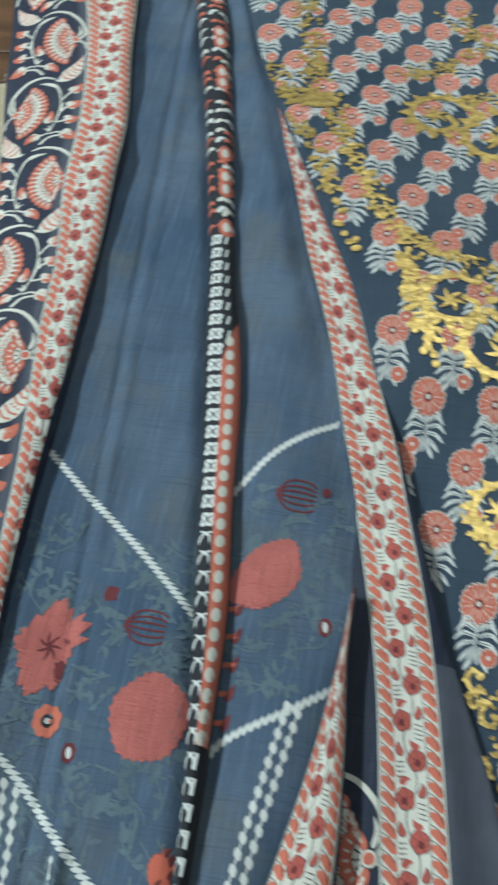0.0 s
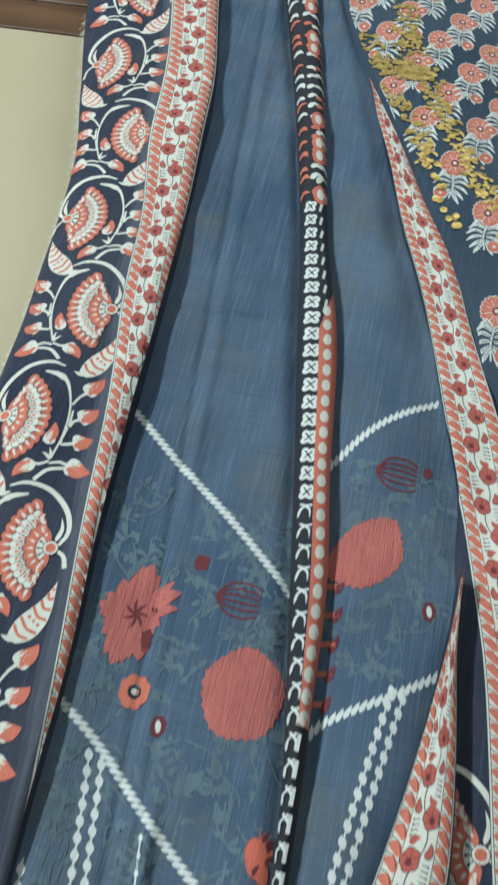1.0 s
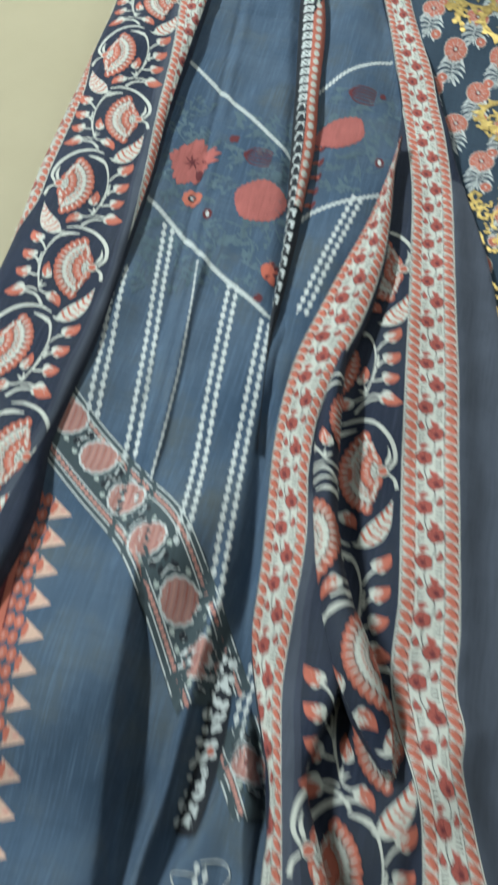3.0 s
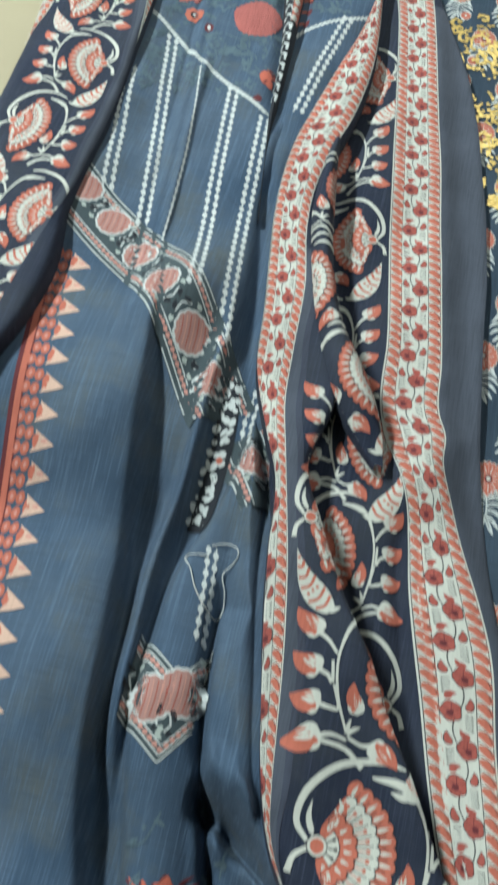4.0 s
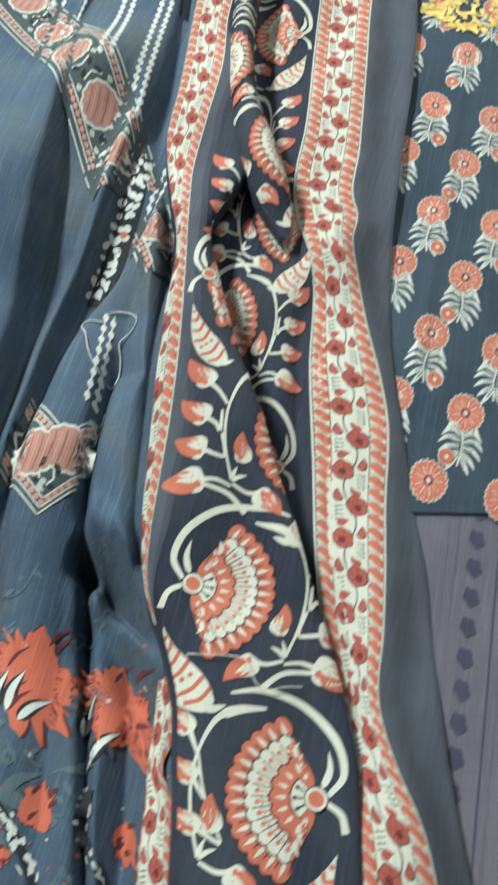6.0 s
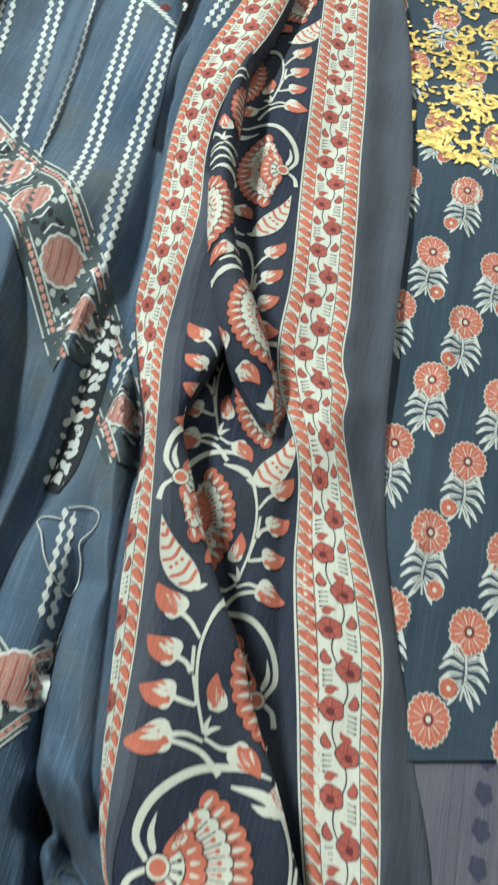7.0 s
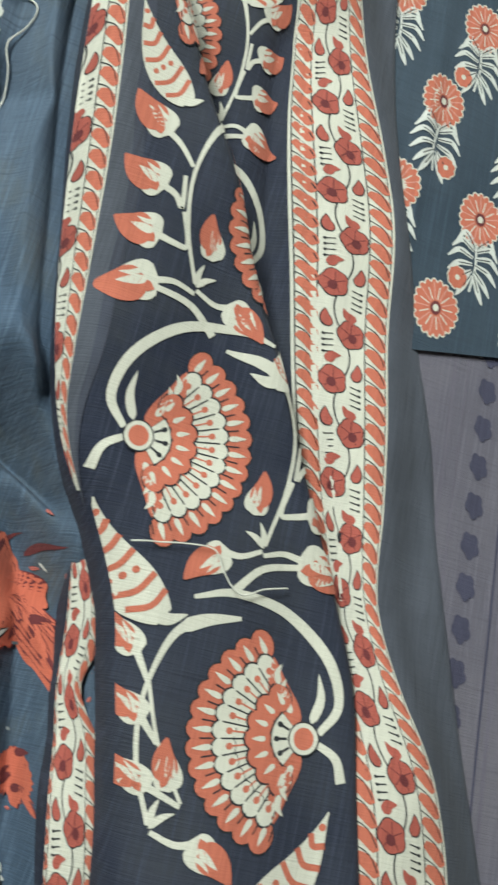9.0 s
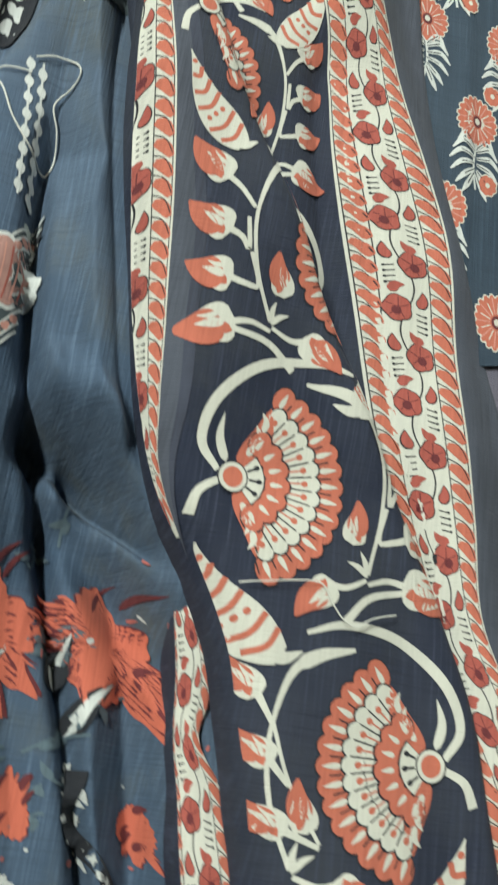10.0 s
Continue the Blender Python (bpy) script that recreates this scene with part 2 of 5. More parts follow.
class Print:
    """Flat printed shapes in plan, gathered and then laid onto a sheet."""

    def __init__(self):
        self.v, self.f, self.s, self.lift, self.n = [], [], [], [], 0

    def add(self, pts, faces, mat, layer):
        pts = np.asarray(pts, float)
        self.v.append(pts)
        self.lift.append(np.full(len(pts), layer))
        self.f += [[a + self.n for a in q] for q in faces]
        self.s += [SLOT[mat.name]] * len(faces)
        self.n += len(pts)

    def blob(self, c, rx, ry, mat, layer=0, turn=0.0, edge=None, n=22, rings=2):
        th = np.linspace(0, 2 * math.pi, n, endpoint=False)
        r = np.ones(n) if edge is None else np.array([edge(t) for t in th])
        ct, st = math.cos(turn), math.sin(turn)
        pts = [(c[0], c[1])]
        for k in range(1, rings + 1):
            px, py = rx * r * np.cos(th) * k / rings, ry * r * np.sin(th) * k / rings
            pts += list(zip(c[0] + px * ct - py * st, c[1] + px * st + py * ct))
        faces = [[0, 1 + i, 1 + (i + 1) % n] for i in range(n)]
        for k in range(rings - 1):
            o, p = 1 + k * n, 1 + (k + 1) * n
            faces += [[o + i, p + i, p + (i + 1) % n, o + (i + 1) % n] for i in range(n)]
        self.add(pts, faces, mat, layer)

    def ribbon(self, line, width, mat, layer=0, pieces=10, cross=1):
        """A band along a smooth line; width is a number or a function of 0..1."""
        line = np.asarray(line, float)
        if len(line) > 2:
            line = smooth_line(line, pieces)
        else:
            line = line[0] + (line[1] - line[0]) * np.linspace(0, 1, max(2, pieces))[:, None]
        t = np.gradient(line, axis=0)
        t /= np.linalg.norm(t, axis=1)[:, None] + 1e-12
        nrm = np.stack([-t[:, 1], t[:, 0]], 1)
        q = np.linspace(0, 1, len(line))
        w = np.array([width(a) for a in q]) if callable(width) else np.full(len(line), width)
        cols = np.linspace(-0.5, 0.5, cross + 1)
        pts = np.concatenate([line[:, None] + nrm[:, None] * (w[:, None] * cols)[..., None]], 0).reshape(-1, 2)
        m = cross + 1
        faces = [[i * m + j, (i + 1) * m + j, (i + 1) * m + j + 1, i * m + j + 1] for i in range(len(line) - 1) for j in range(cross)]
        self.add(pts, faces, mat, layer)

    def leaf(self, a, b, width, mat, layer=0, bend=0.0, fat=0.4, pieces=9):
        """A pointed leaf or petal from its foot a to its tip b."""
        a, b = np.asarray(a, float), np.asarray(b, float)
        d = b - a
        mid = (a + b) / 2 + bend * np.array([-d[1], d[0]])
        self.ribbon([a, mid, b], lambda t: width * max(0.02, math.sin(math.pi * t ** (0.5 + fat * 0.6)) ** 0.8), mat, layer, pieces, 2)

    def lay(self, sheet, name, parent, label="", rise=0.00022, edge=0.0004, onto=None):
        """Makes the mesh: each point is put on the sheet, and nothing reaches over the sheet's edges."""
        P = np.concatenate(self.v)
        x, y = P[:, 0], np.clip(P[:, 1], sheet.y0, sheet.y1)
        xl, xr = (onto or (sheet.left, sheet.right))[0](y), (onto or (sheet.left, sheet.right))[1](y)
        x = np.minimum(np.maximum(x, xl + edge), np.maximum(xr - edge, xl + edge))
        e = 0.0007
        z = np.maximum(np.maximum(sheet.z(x, y), sheet.z(x - e, y)), sheet.z(x + e, y)) + rise + 0.00007 * np.concatenate(self.lift)
        used = sorted(set(self.s))
        remap = {s: i for i, s in enumerate(used)}
        verts = np.stack(sheet.settle(x, y, z), 1)
        faces, slots = [], []
        for f, s in zip(self.f, self.s):
            p = verts[f]
            if p[:, 0].max() - p[:, 0].min() < 1e-5 or p[:, 1].max() - p[:, 1].min() < 1e-5:
                continue
            ar = 0.0
            for k in range(1, len(f) - 1):
                ar += (p[k][0] - p[0][0]) * (p[k + 1][1] - p[0][1]) - (p[k][1] - p[0][1]) * (p[k + 1][0] - p[0][0])
            faces.append(f if ar > 0 else f[::-1])
            slots.append(remap[s])
        if not faces:
            return None
        return link_mesh(name, verts.tolist(), faces, [PALETTE[s] for s in used], parent, label, slots)


def smooth_line(pts, pieces):
    pts = np.asarray(pts, float)
    ext = np.concatenate([2 * pts[:1] - pts[1:2], pts, 2 * pts[-1:] - pts[-2:-1]])
    out = []
    per = max(2, int(math.ceil(pieces / (len(pts) - 1))))
    for i in range(len(pts) - 1):
        p0, p1, p2, p3 = ext[i:i + 4]
        for t in np.linspace(0, 1, per, endpoint=False):
            out.append(0.5 * (2 * p1 + (p2 - p0) * t + (2 * p0 - 5 * p1 + 4 * p2 - p3) * t * t + (3 * p1 - p0 - 3 * p2 + p3) * t ** 3))
    out.append(pts[-1])
    return np.array(out)


def thing(name, label, category, kind="", group=""):
    return tagged(new(name), label, category, group, kind)

# ---- room and table ----
def slab(name, label, cat, bm, mat):
    ob = part(name, bm, mat, None, label)
    return tagged(ob, label, cat, kind="structure")


# floor, walls and ceiling are assumed, out of view; they enclose and bounce light
slab("floor", "assumed beige tiled floor under the table, out of view", "floor", box(-2.2, 2.2, -1.9, 2.4, FLOOR_Z - 0.1, FLOOR_Z), FLOOR)
slab("ceiling", "assumed off-white painted ceiling, out of view", "ceiling", box(-2.3, 2.3, -2.0, 2.5, CEIL_Z, CEIL_Z + 0.1), WALL)
for nm, b in (("assumed_wall_north", (-2.3, 2.3, 2.4, 2.5)), ("assumed_wall_south", (-2.3, 2.3, -2.0, -1.9)), ("assumed_wall_east", (2.2, 2.3, -1.9, 2.4)), ("assumed_wall_west", (-2.3, -2.2, -1.9, 2.4))):
    slab(nm, "assumed off-white painted plain wall, out of view", "wall", box(*b, FLOOR_Z, CEIL_Z), WALL)

table = thing("display_table", "cream laminate display table with dark wooden edging", "table")
part("tabletop", box(-0.95, 0.95, -0.85, 1.065, TABLE_Z - 0.03, TABLE_Z, 0.0015), LAMINATE, table)
part("edging", box(-0.95, 0.95, 1.067, 1.112, TABLE_Z - 0.045, TABLE_Z + 0.0006, 0.002), WOOD, table, "dark brown wooden edging strip")
part("back_rail", box(-0.95, 0.95, 1.114, 1.43, TABLE_Z - 0.045, TABLE_Z + 0.001, 0.003), WOOD, table, "dark brown wooden back board")
for lx in (-0.88, 0.88):
    for ly in (-0.78, 1.25):
        part("leg", box(lx - 0.03, lx + 0.03, ly - 0.03, ly + 0.03, FLOOR_Z, TABLE_Z - 0.046, 0.004), WOOD, table)

# fixtures made up to go with the two assumed lamps, never in view
for lx, ly, sx, sy in ((-1.45, 0.60, 0.2, 1.3), (0.55, 1.85, 1.3, 0.2)):
    lamp = thing("assumed_ceiling_light", "assumed white tube ceiling light with a frosted cover, out of view, lit", "light", group="ceiling lights")
    part("housing", box(lx - sx / 2, lx + sx / 2, ly - sy / 2, ly + sy / 2, CEIL_Z - 0.035, CEIL_Z, 0.004), WALL, lamp)
    part("diffuser", box(lx - sx / 2 + 0.02, lx + sx / 2 - 0.02, ly - sy / 2 + 0.02, ly + sy / 2 - 0.02, CEIL_Z - 0.05, CEIL_Z - 0.036, 0.003), LAMPGLASS, lamp)

# ---- lines of the lying cloths: (y, x) ----
L0 = curve([(1.2, -0.4060), (1.1, -0.3780), (0.963, -0.3420), (0.887, -0.3210), (0.813, -0.3000), (0.74, -0.2910), (0.668, -0.2860), (0.56, -0.2810), (0.45, -0.2740), (0.36, -0.2680), (0.28, -0.2640), (0.18, -0.2680), (0, -0.2860), (-0.12, -0.3060)])
L1 = curve([(1.2, -0.335), (1.1, -0.305), (1.03, -0.283), (0.919, -0.257), (0.835, -0.246), (0.75, -0.229), (0.672, -0.219), (0.61, -0.207), (0.53, -0.197), (0.457, -0.186), (0.40, -0.1785), (0.3, -0.170), (0.0, -0.19)])
L2 = curve([(1.2, -0.275), (1.1, -0.253), (1.016, -0.238), (0.909, -0.216), (0.81, -0.205), (0.69, -0.196), (0.615, -0.192), (0.536, -0.188), (0.437, -0.178), (0.373, -0.175), (0.307, -0.170), (0.235, -0.169), (0.18, -0.170), (0.126, -0.163), (0.078, -0.165), (0.04, -0.174), (0.0, -0.19), (-0.05, -0.22), (-0.12, -0.27)])
CL = curve([(1.2, -0.228), (1.1, -0.203), (1.028, -0.183), (0.891, -0.148), (0.777, -0.123), (0.679, -0.106), (0.597, -0.091), (0.525, -0.079), (0.477, -0.071), (0.408, -0.060), (0.366, -0.056), (0.32, -0.052), (0.26, -0.0435), (0.2, -0.034)])
CR = curve([(1.2, -0.198), (1.1, -0.174), (1.034, -0.158), (0.896, -0.127), (0.755, -0.098), (0.685, -0.081), (0.583, -0.067), (0.51, -0.056), (0.443, -0.052), (0.40, -0.0495), (0.366, -0.048), (0.32, -0.0465), (0.26, -0.0415), (0.2, -0.033)])
EL = curve([(0.56, 0.012), (0.509, 0.0105), (0.429, 0), (0.337, -0.0185), (0.3, -0.025), (0.265, -0.0268), (0.22, -0.025), (0.173, -0.019), (0.127, -0.0125), (0.076, -0.006), (0.03, 0.01), (-0.007, 0.024), (-0.05, 0.0295), (-0.09, 0.036), (-0.13, 0.044), (-0.155, 0.049), (-0.18, 0.055), (-0.197, 0.0605), (-0.215, 0.0685), (-0.232, 0.08), (-0.245, 0.0875), (-0.262, 0.0955), (-0.28, 0.1005), (-0.3, 0.1065), (-0.32, 0.1115), (-0.36, 0.12), (-0.48, 0.15)])
ER = curve([(0.56, 0.0135), (0.498, 0.0135), (0.44, 0.019), (0.385, 0.021), (0.328, 0.0155), (0.279, 0.006), (0.238, 0.001), (0.2, 0.003), (0.148, 0.012), (0.09, 0.0155), (0.05, 0.0185), (0.018, 0.025), (-0.039, 0.038), (-0.069, 0.0445), (-0.118, 0.053), (-0.15, 0.057), (-0.185, 0.0615), (-0.2, 0.0645), (-0.212, 0.069), (-0.232, 0.0807), (-0.245, 0.0882), (-0.262, 0.0962), (-0.28, 0.1012), (-0.3, 0.1072), (-0.32, 0.1122), (-0.36, 0.1207), (-0.48, 0.1507)])
KR = curve([(0.56, 0.0140), (0.498, 0.0145), (0.44, 0.0200), (0.385, 0.0225), (0.328, 0.0180), (0.279, 0.0095), (0.238, 0.0060), (0.2, 0.0100), (0.15, 0.0240), (0.1, 0.0400), (0.06, 0.0500), (0.03, 0.0450), (0.008, 0.0420), (-0.03, 0.0568), (-0.08, 0.0841), (-0.105, 0.1003), (-0.135, 0.1169), (-0.16, 0.1317), (-0.185, 0.1454), (-0.21, 0.1600), (-0.245, 0.1771), (-0.265, 0.1856), (-0.3, 0.1940), (-0.35, 0.2060), (-0.48, 0.2340)])
TL = curve([(0.33, 0.008), (0.29, 0.004), (0.23, 0.002), (0.15, 0.016), (0.107, 0.028), (0.06, 0.049), (0.04, 0.064), (0.018, 0.084)])
TR = curve([(0.33, 0.010), (0.29, 0.0115), (0.23, 0.0185), (0.153, 0.033), (0.126, 0.042), (0.071, 0.072), (0.04, 0.084), (0.018, 0.088)])
FL = curve([(0.99, -0.1170), (0.942, -0.1000), (0.873, -0.0770), (0.789, -0.0510), (0.716, -0.0260), (0.646, -0.0080), (0.574, 0.0110), (0.5, 0.0280), (0.39, 0.0430), (0.264, 0.0575), (0.21, 0.0645), (0.126, 0.0755), (0.077, 0.0794), (0.054, 0.0862), (0.035, 0.0940), (0.002, 0.1078), (-0.05, 0.1175), (-0.115, 0.1335), (-0.165, 0.1454), (-0.2, 0.1560), (-0.24, 0.1732), (-0.265, 0.1805), (-0.29, 0.1880), (-0.345, 0.2010), (-0.48, 0.2300)])
FR = curve([(0.99, -0.0950), (0.942, -0.0850), (0.879, -0.0660), (0.807, -0.0360), (0.767, -0.0180), (0.697, 0.0050), (0.635, 0.0260), (0.579, 0.0410), (0.52, 0.0560), (0.46, 0.0670), (0.398, 0.0760), (0.33, 0.0870), (0.235, 0.0990), (0.112, 0.1149), (0.07, 0.1189), (0.057, 0.1238), (0.034, 0.1248), (0.003, 0.1358), (-0.025, 0.1467), (-0.05, 0.1575), (-0.076, 0.1666), (-0.135, 0.1767), (-0.2, 0.1870), (-0.24, 0.1916), (-0.267, 0.2043), (-0.286, 0.2171), (-0.35, 0.2420), (-0.48, 0.2800)])
GR = curve([(0.99, -0.0900), (0.88, -0.0620), (0.76, -0.0100), (0.68, 0.0140), (0.6, 0.0400), (0.526, 0.0630), (0.43, 0.0980), (0.3, 0.1260), (0.209, 0.1380), (0.124, 0.1430), (0.043, 0.1503), (-0.026, 0.1630), (-0.066, 0.1733), (-0.123, 0.1925), (-0.16, 0.2040), (-0.215, 0.2179), (-0.26, 0.2307), (-0.3, 0.2455), (-0.35, 0.2655), (-0.48, 0.3095)])
HL = curve([(1.2, -0.185), (1.1, -0.155), (1.06, -0.143), (0.97, -0.110), (0.942, -0.097), (0.879, -0.069), (0.807, -0.037), (0.767, -0.019), (0.70, 0.005), (0.6, 0.028), (0.5, 0.045), (0.3, 0.09), (0.1, 0.125), (-0.02, 0.150), (-0.128, 0.180)])
# pleats of the middle panel towards the near end
V1 = curve([(0.2, -0.10), (0.076, -0.078), (0.0, -0.066), (-0.089, -0.052), (-0.17, -0.043), (-0.208, -0.037), (-0.32, -0.003), (-0.48, 0.04)])
V2 = curve([(0.05, 0.0000), (-0.028, -0.0100), (-0.06, -0.0210), (-0.125, -0.0265), (-0.17, -0.0250), (-0.195, -0.0202), (-0.258, -0.0047), (-0.32, 0.0080), (-0.48, 0.0500)])
V3 = curve([(0, 0.0040), (-0.05, 0.0060), (-0.129, 0.0124), (-0.178, 0.0209), (-0.218, 0.0347), (-0.271, 0.0525), (-0.373, 0.0845), (-0.48, 0.1165)])
BLEFT = curve([(1.2, -0.31), (0.9, -0.25), (0.6, -0.225), (0.4, -0.215), (0.2, -0.24), (0.05, -0.26), (-0.48, -0.26)])
BRIGHT = curve([(1.2, -0.212), (1.028, -0.17), (0.891, -0.137), (0.777, -0.11), (0.679, -0.093), (0.525, -0.068), (0.408, -0.052), (0.34, -0.045), (0.28, -0.016), (0.22, -0.01), (0.173, -0.005), (0.076, 0.006), (0.03, 0.02), (-0.007, 0.038), (-0.05, 0.0435), (-0.09, 0.05), (-0.13, 0.058), (-0.155, 0.063), (-0.18, 0.069), (-0.197, 0.0745), (-0.215, 0.0825), (-0.232, 0.094), (-0.245, 0.1015), (-0.262, 0.1095), (-0.28, 0.1145), (-0.3, 0.1205), (-0.32, 0.1255), (-0.36, 0.134), (-0.48, 0.164)])
DLEFT = curve([(1.2, -0.205), (1.034, -0.166), (0.896, -0.135), (0.755, -0.106), (0.583, -0.075), (0.443, -0.0555), (0.37, -0.053), (0.30, -0.046), (0.22, -0.032)])
DRIGHT = curve([(1.2, -0.15), (1.06, -0.125), (0.942, -0.082), (0.873, -0.060), (0.789, -0.036), (0.716, -0.012), (0.646, 0.006), (0.574, 0.022), (0.53, 0.020), (0.49, 0.020), (0.429, 0.010), (0.337, -0.009), (0.265, -0.018), (0.22, -0.016)])


def valley(x, y, line, wl, wr, depth):
    d = x - line(y)
    return depth * np.where(d < 0, np.exp(-(d / wl) ** 2), np.exp(-(d / wr) ** 2))


def ridge(x, y, line, off, w, high):
    d = x - line(y) - off
    return high * np.exp(-(d / w) ** 2)


def h_left(u, x, y):
    z = 0.024 + 0.006 * np.sin(math.pi * np.clip(u, 0, 1)) + 0.0030 * rumple(x, y, 0.14) + 0.004 * step(0.25, 0.08, y)
    return z + 0.004 * np.exp(-((L2(y) - 0.006 - x) / 0.012) ** 2)


def h_mid(u, x, y):
    lower = step(0.17, 0.02, y)
    z = 0.0075 + 0.0024 * rumple(x, y, 0.10)
    # tucked down beside the left border and beside the centre pleat
    z = z + 0.007 * np.exp(-((x - L2(y)) / 0.022) ** 2) * step(0.10, 0.2, y)
    z = z - 0.005 * np.exp(-((x - CL(np.maximum(y, 0.26)) - 0.001) / 0.007) ** 2) * step(0.30, 0.36, y)
    z = z + 0.004 * step(0.40, 0.30, y) - 0.011 * np.exp(-((x - EL(np.minimum(y, 0.5)) + 0.006) / 0.007) ** 2) * step(0.40, 0.30, y)
    # long pressed folds of the upper part
    z = z + 0.0016 * np.exp(-((x - (-0.150 - 0.10 * (y - 0.6))) / 0.004) ** 2) - 0.0018 * np.exp(-((x - (-0.158 - 0.10 * (y - 0.6))) / 0.003) ** 2)
    z = z + 0.0045 * step(0.006, 0.0, np.abs(x - (-0.111 + 0.09 * (0.3 - y)))) * step(0.14, 0.2, y) * step(0.40, 0.36, y)
    z = z - 0.0016 * np.exp(-((y - 0.70 - 0.1 * (x + 0.1)) / 0.003) ** 2) * step(0.0, 0.02, x + 0.2)
    z = z - 0.0016 * np.exp(-((y - 0.235 + 0.75 * (x + 0.065)) / 0.003) ** 2) * step(0.03, 0.01, np.abs(x + 0.065))
    # deep pleats of the lower part: stepped, each with a gap beside it
    sig = lambda d, w: 1 / (1 + np.exp(-np.clip(d / w, -40, 40)))
    d1 = V1(y) - x
    top1 = sig(d1, 0.0014) * (0.62 + 0.38 * np.exp(-((d1 - 0.02) / 0.035) ** 2))
    mid2 = 0.5 * (V1(y) + V2(y)) + 0.003
    top2 = 0.66 * np.exp(-((x - mid2) / 0.0055) ** 2) * step(-0.22, -0.15, y)
    gap3 = step(-0.06, -0.12, y)
    arch = np.sin(math.pi * np.clip((x - V2(y)) / 0.040, 0, 1)) * 0.25
    top3 = sig(x - V2(y) - 0.003, 0.0016) * (0.66 + arch) * (1 - gap3 * sig(x - V3(y) + 0.001, 0.0015))
    top4 = gap3 * sig(x - V3(y) - 0.0040, 0.0014) * (0.90 - 0.40 * step(0.01, 0.05, x - V3(y))) * (1 - step(-0.225, -0.255, y) * sig(x - EL(np.minimum(y, 0.5)) + 0.011, 0.0022))
    zl = 0.002 + 0.027 * np.maximum(np.maximum(top1, top2), np.maximum(top3, top4)) + 0.0022 * rumple(x, y, 0.09)
    # crease that runs under the folded border
    t = (x - 0.045) * 0.88 - (y + 0.213) * 0.47
    n = (x - 0.045) * 0.47 + (y + 0.213) * 0.88
    zl = zl - 0.019 * np.exp(-((n + 0.001) / 0.008) ** 2) * step(-0.040, -0.012, t) * step(0.06, 0.03, t) * sig(x - V3(y) - 0.004, 0.002)
    zl = zl + 0.008 * np.exp(-((n - 0.013) / 0.007) ** 2) * step(-0.040, -0.012, t) * sig(x - V2(y) - 0.01, 0.003)
    zl = zl - 0.013 * np.exp(-((n + 0.016 + 0.25 * t) / 0.011) ** 2) * step(0.0, 0.02, t)
    z = z * (1 - lower) + zl * lower
    # pressed flat under the folded border
    rim = EL(np.minimum(y, 0.5)) - 0.0035 - 0.0135 * step(-0.25, -0.345, y)
    z = np.where(y < 0.34, np.minimum(z, 0.0065 + (2.2 - 1.25 * step(-0.185, -0.225, y)) * np.maximum(rim - x, 0)), z)
    # the sharp tuck where the cloth dives under the border, with a small peak standing in it
    q = y + 0.194 + 0.45 * (x - 0.028)
    sel = step(0.020, 0.030, x) * step(0.000, 0.008, EL(np.minimum(y, 0.5)) - x)
    peak = 1 - 0.65 * np.exp(-((x - 0.043) / 0.007) ** 2)
    z = z + sel * (0.010 * np.exp(-((q - 0.013) / 0.010) ** 2) - 0.026 * peak * np.exp(-((q + 0.010) / 0.010) ** 2))
    # swell under the woven band
    z = z + 0.028 * np.exp(-(((x + 0.068) / 0.030) ** 2 + ((y - 0.120) / 0.045) ** 2))
    return np.maximum(z, 0.0018 - 0.014 * sel)


def h_pleat(u, x, y):
    return 0.014 + 0.011 * np.sqrt(np.clip(np.sin(math.pi * np.clip(u, 0.0, 1)), 0, 1)) - 0.006 * step(0.45, 0.36, y) - 0.010 * step(0.33, 0.24, y) + 0.0015 * np.sin(38 * y)


def h_right(u, x, y):
    z = 0.0085 + 0.0055 * np.sin(math.pi * np.clip(u * 1.15, 0, 1)) + 0.0022 * rumple(x, y, 0.09) - 0.003 * step(0.4, 0.25, y) - 0.010 * step(0.30, 0.25, y)
    z = z + 0.004 * np.exp(-((x + 0.085 + 0.30 * (y - 0.85)) / 0.010) ** 2) * step(0.70, 0.82, y)
    return np.maximum(z - 0.003 * np.exp(-((x - FL(y) + 0.004) / 0.011) ** 2) * step(0.52, 0.60, y), 0.0022)


def h_over(u, x, y):
    # highest beside the thread, lower again towards the near end
    z = 0.0235 + 0.003 * np.sin(math.pi * u) + 0.0022 * rumple(x, y, 0.11) + 0.006 * step(0.08, 0.0, y) - 0.018 * np.clip((-0.06 - y) / 0.14, 0, 1)
    return z + 0.003 * np.exp(-((KR(y) - 0.006 - x) / 0.009) ** 2)


def h_tube(u, x, y):
    return 0.022 + 0.017 * np.sqrt(np.clip(np.sin(math.pi * np.clip(u, 0, 1)), 0, 1)) * step(0.33, 0.26, y) * step(0.022, 0.07, y)


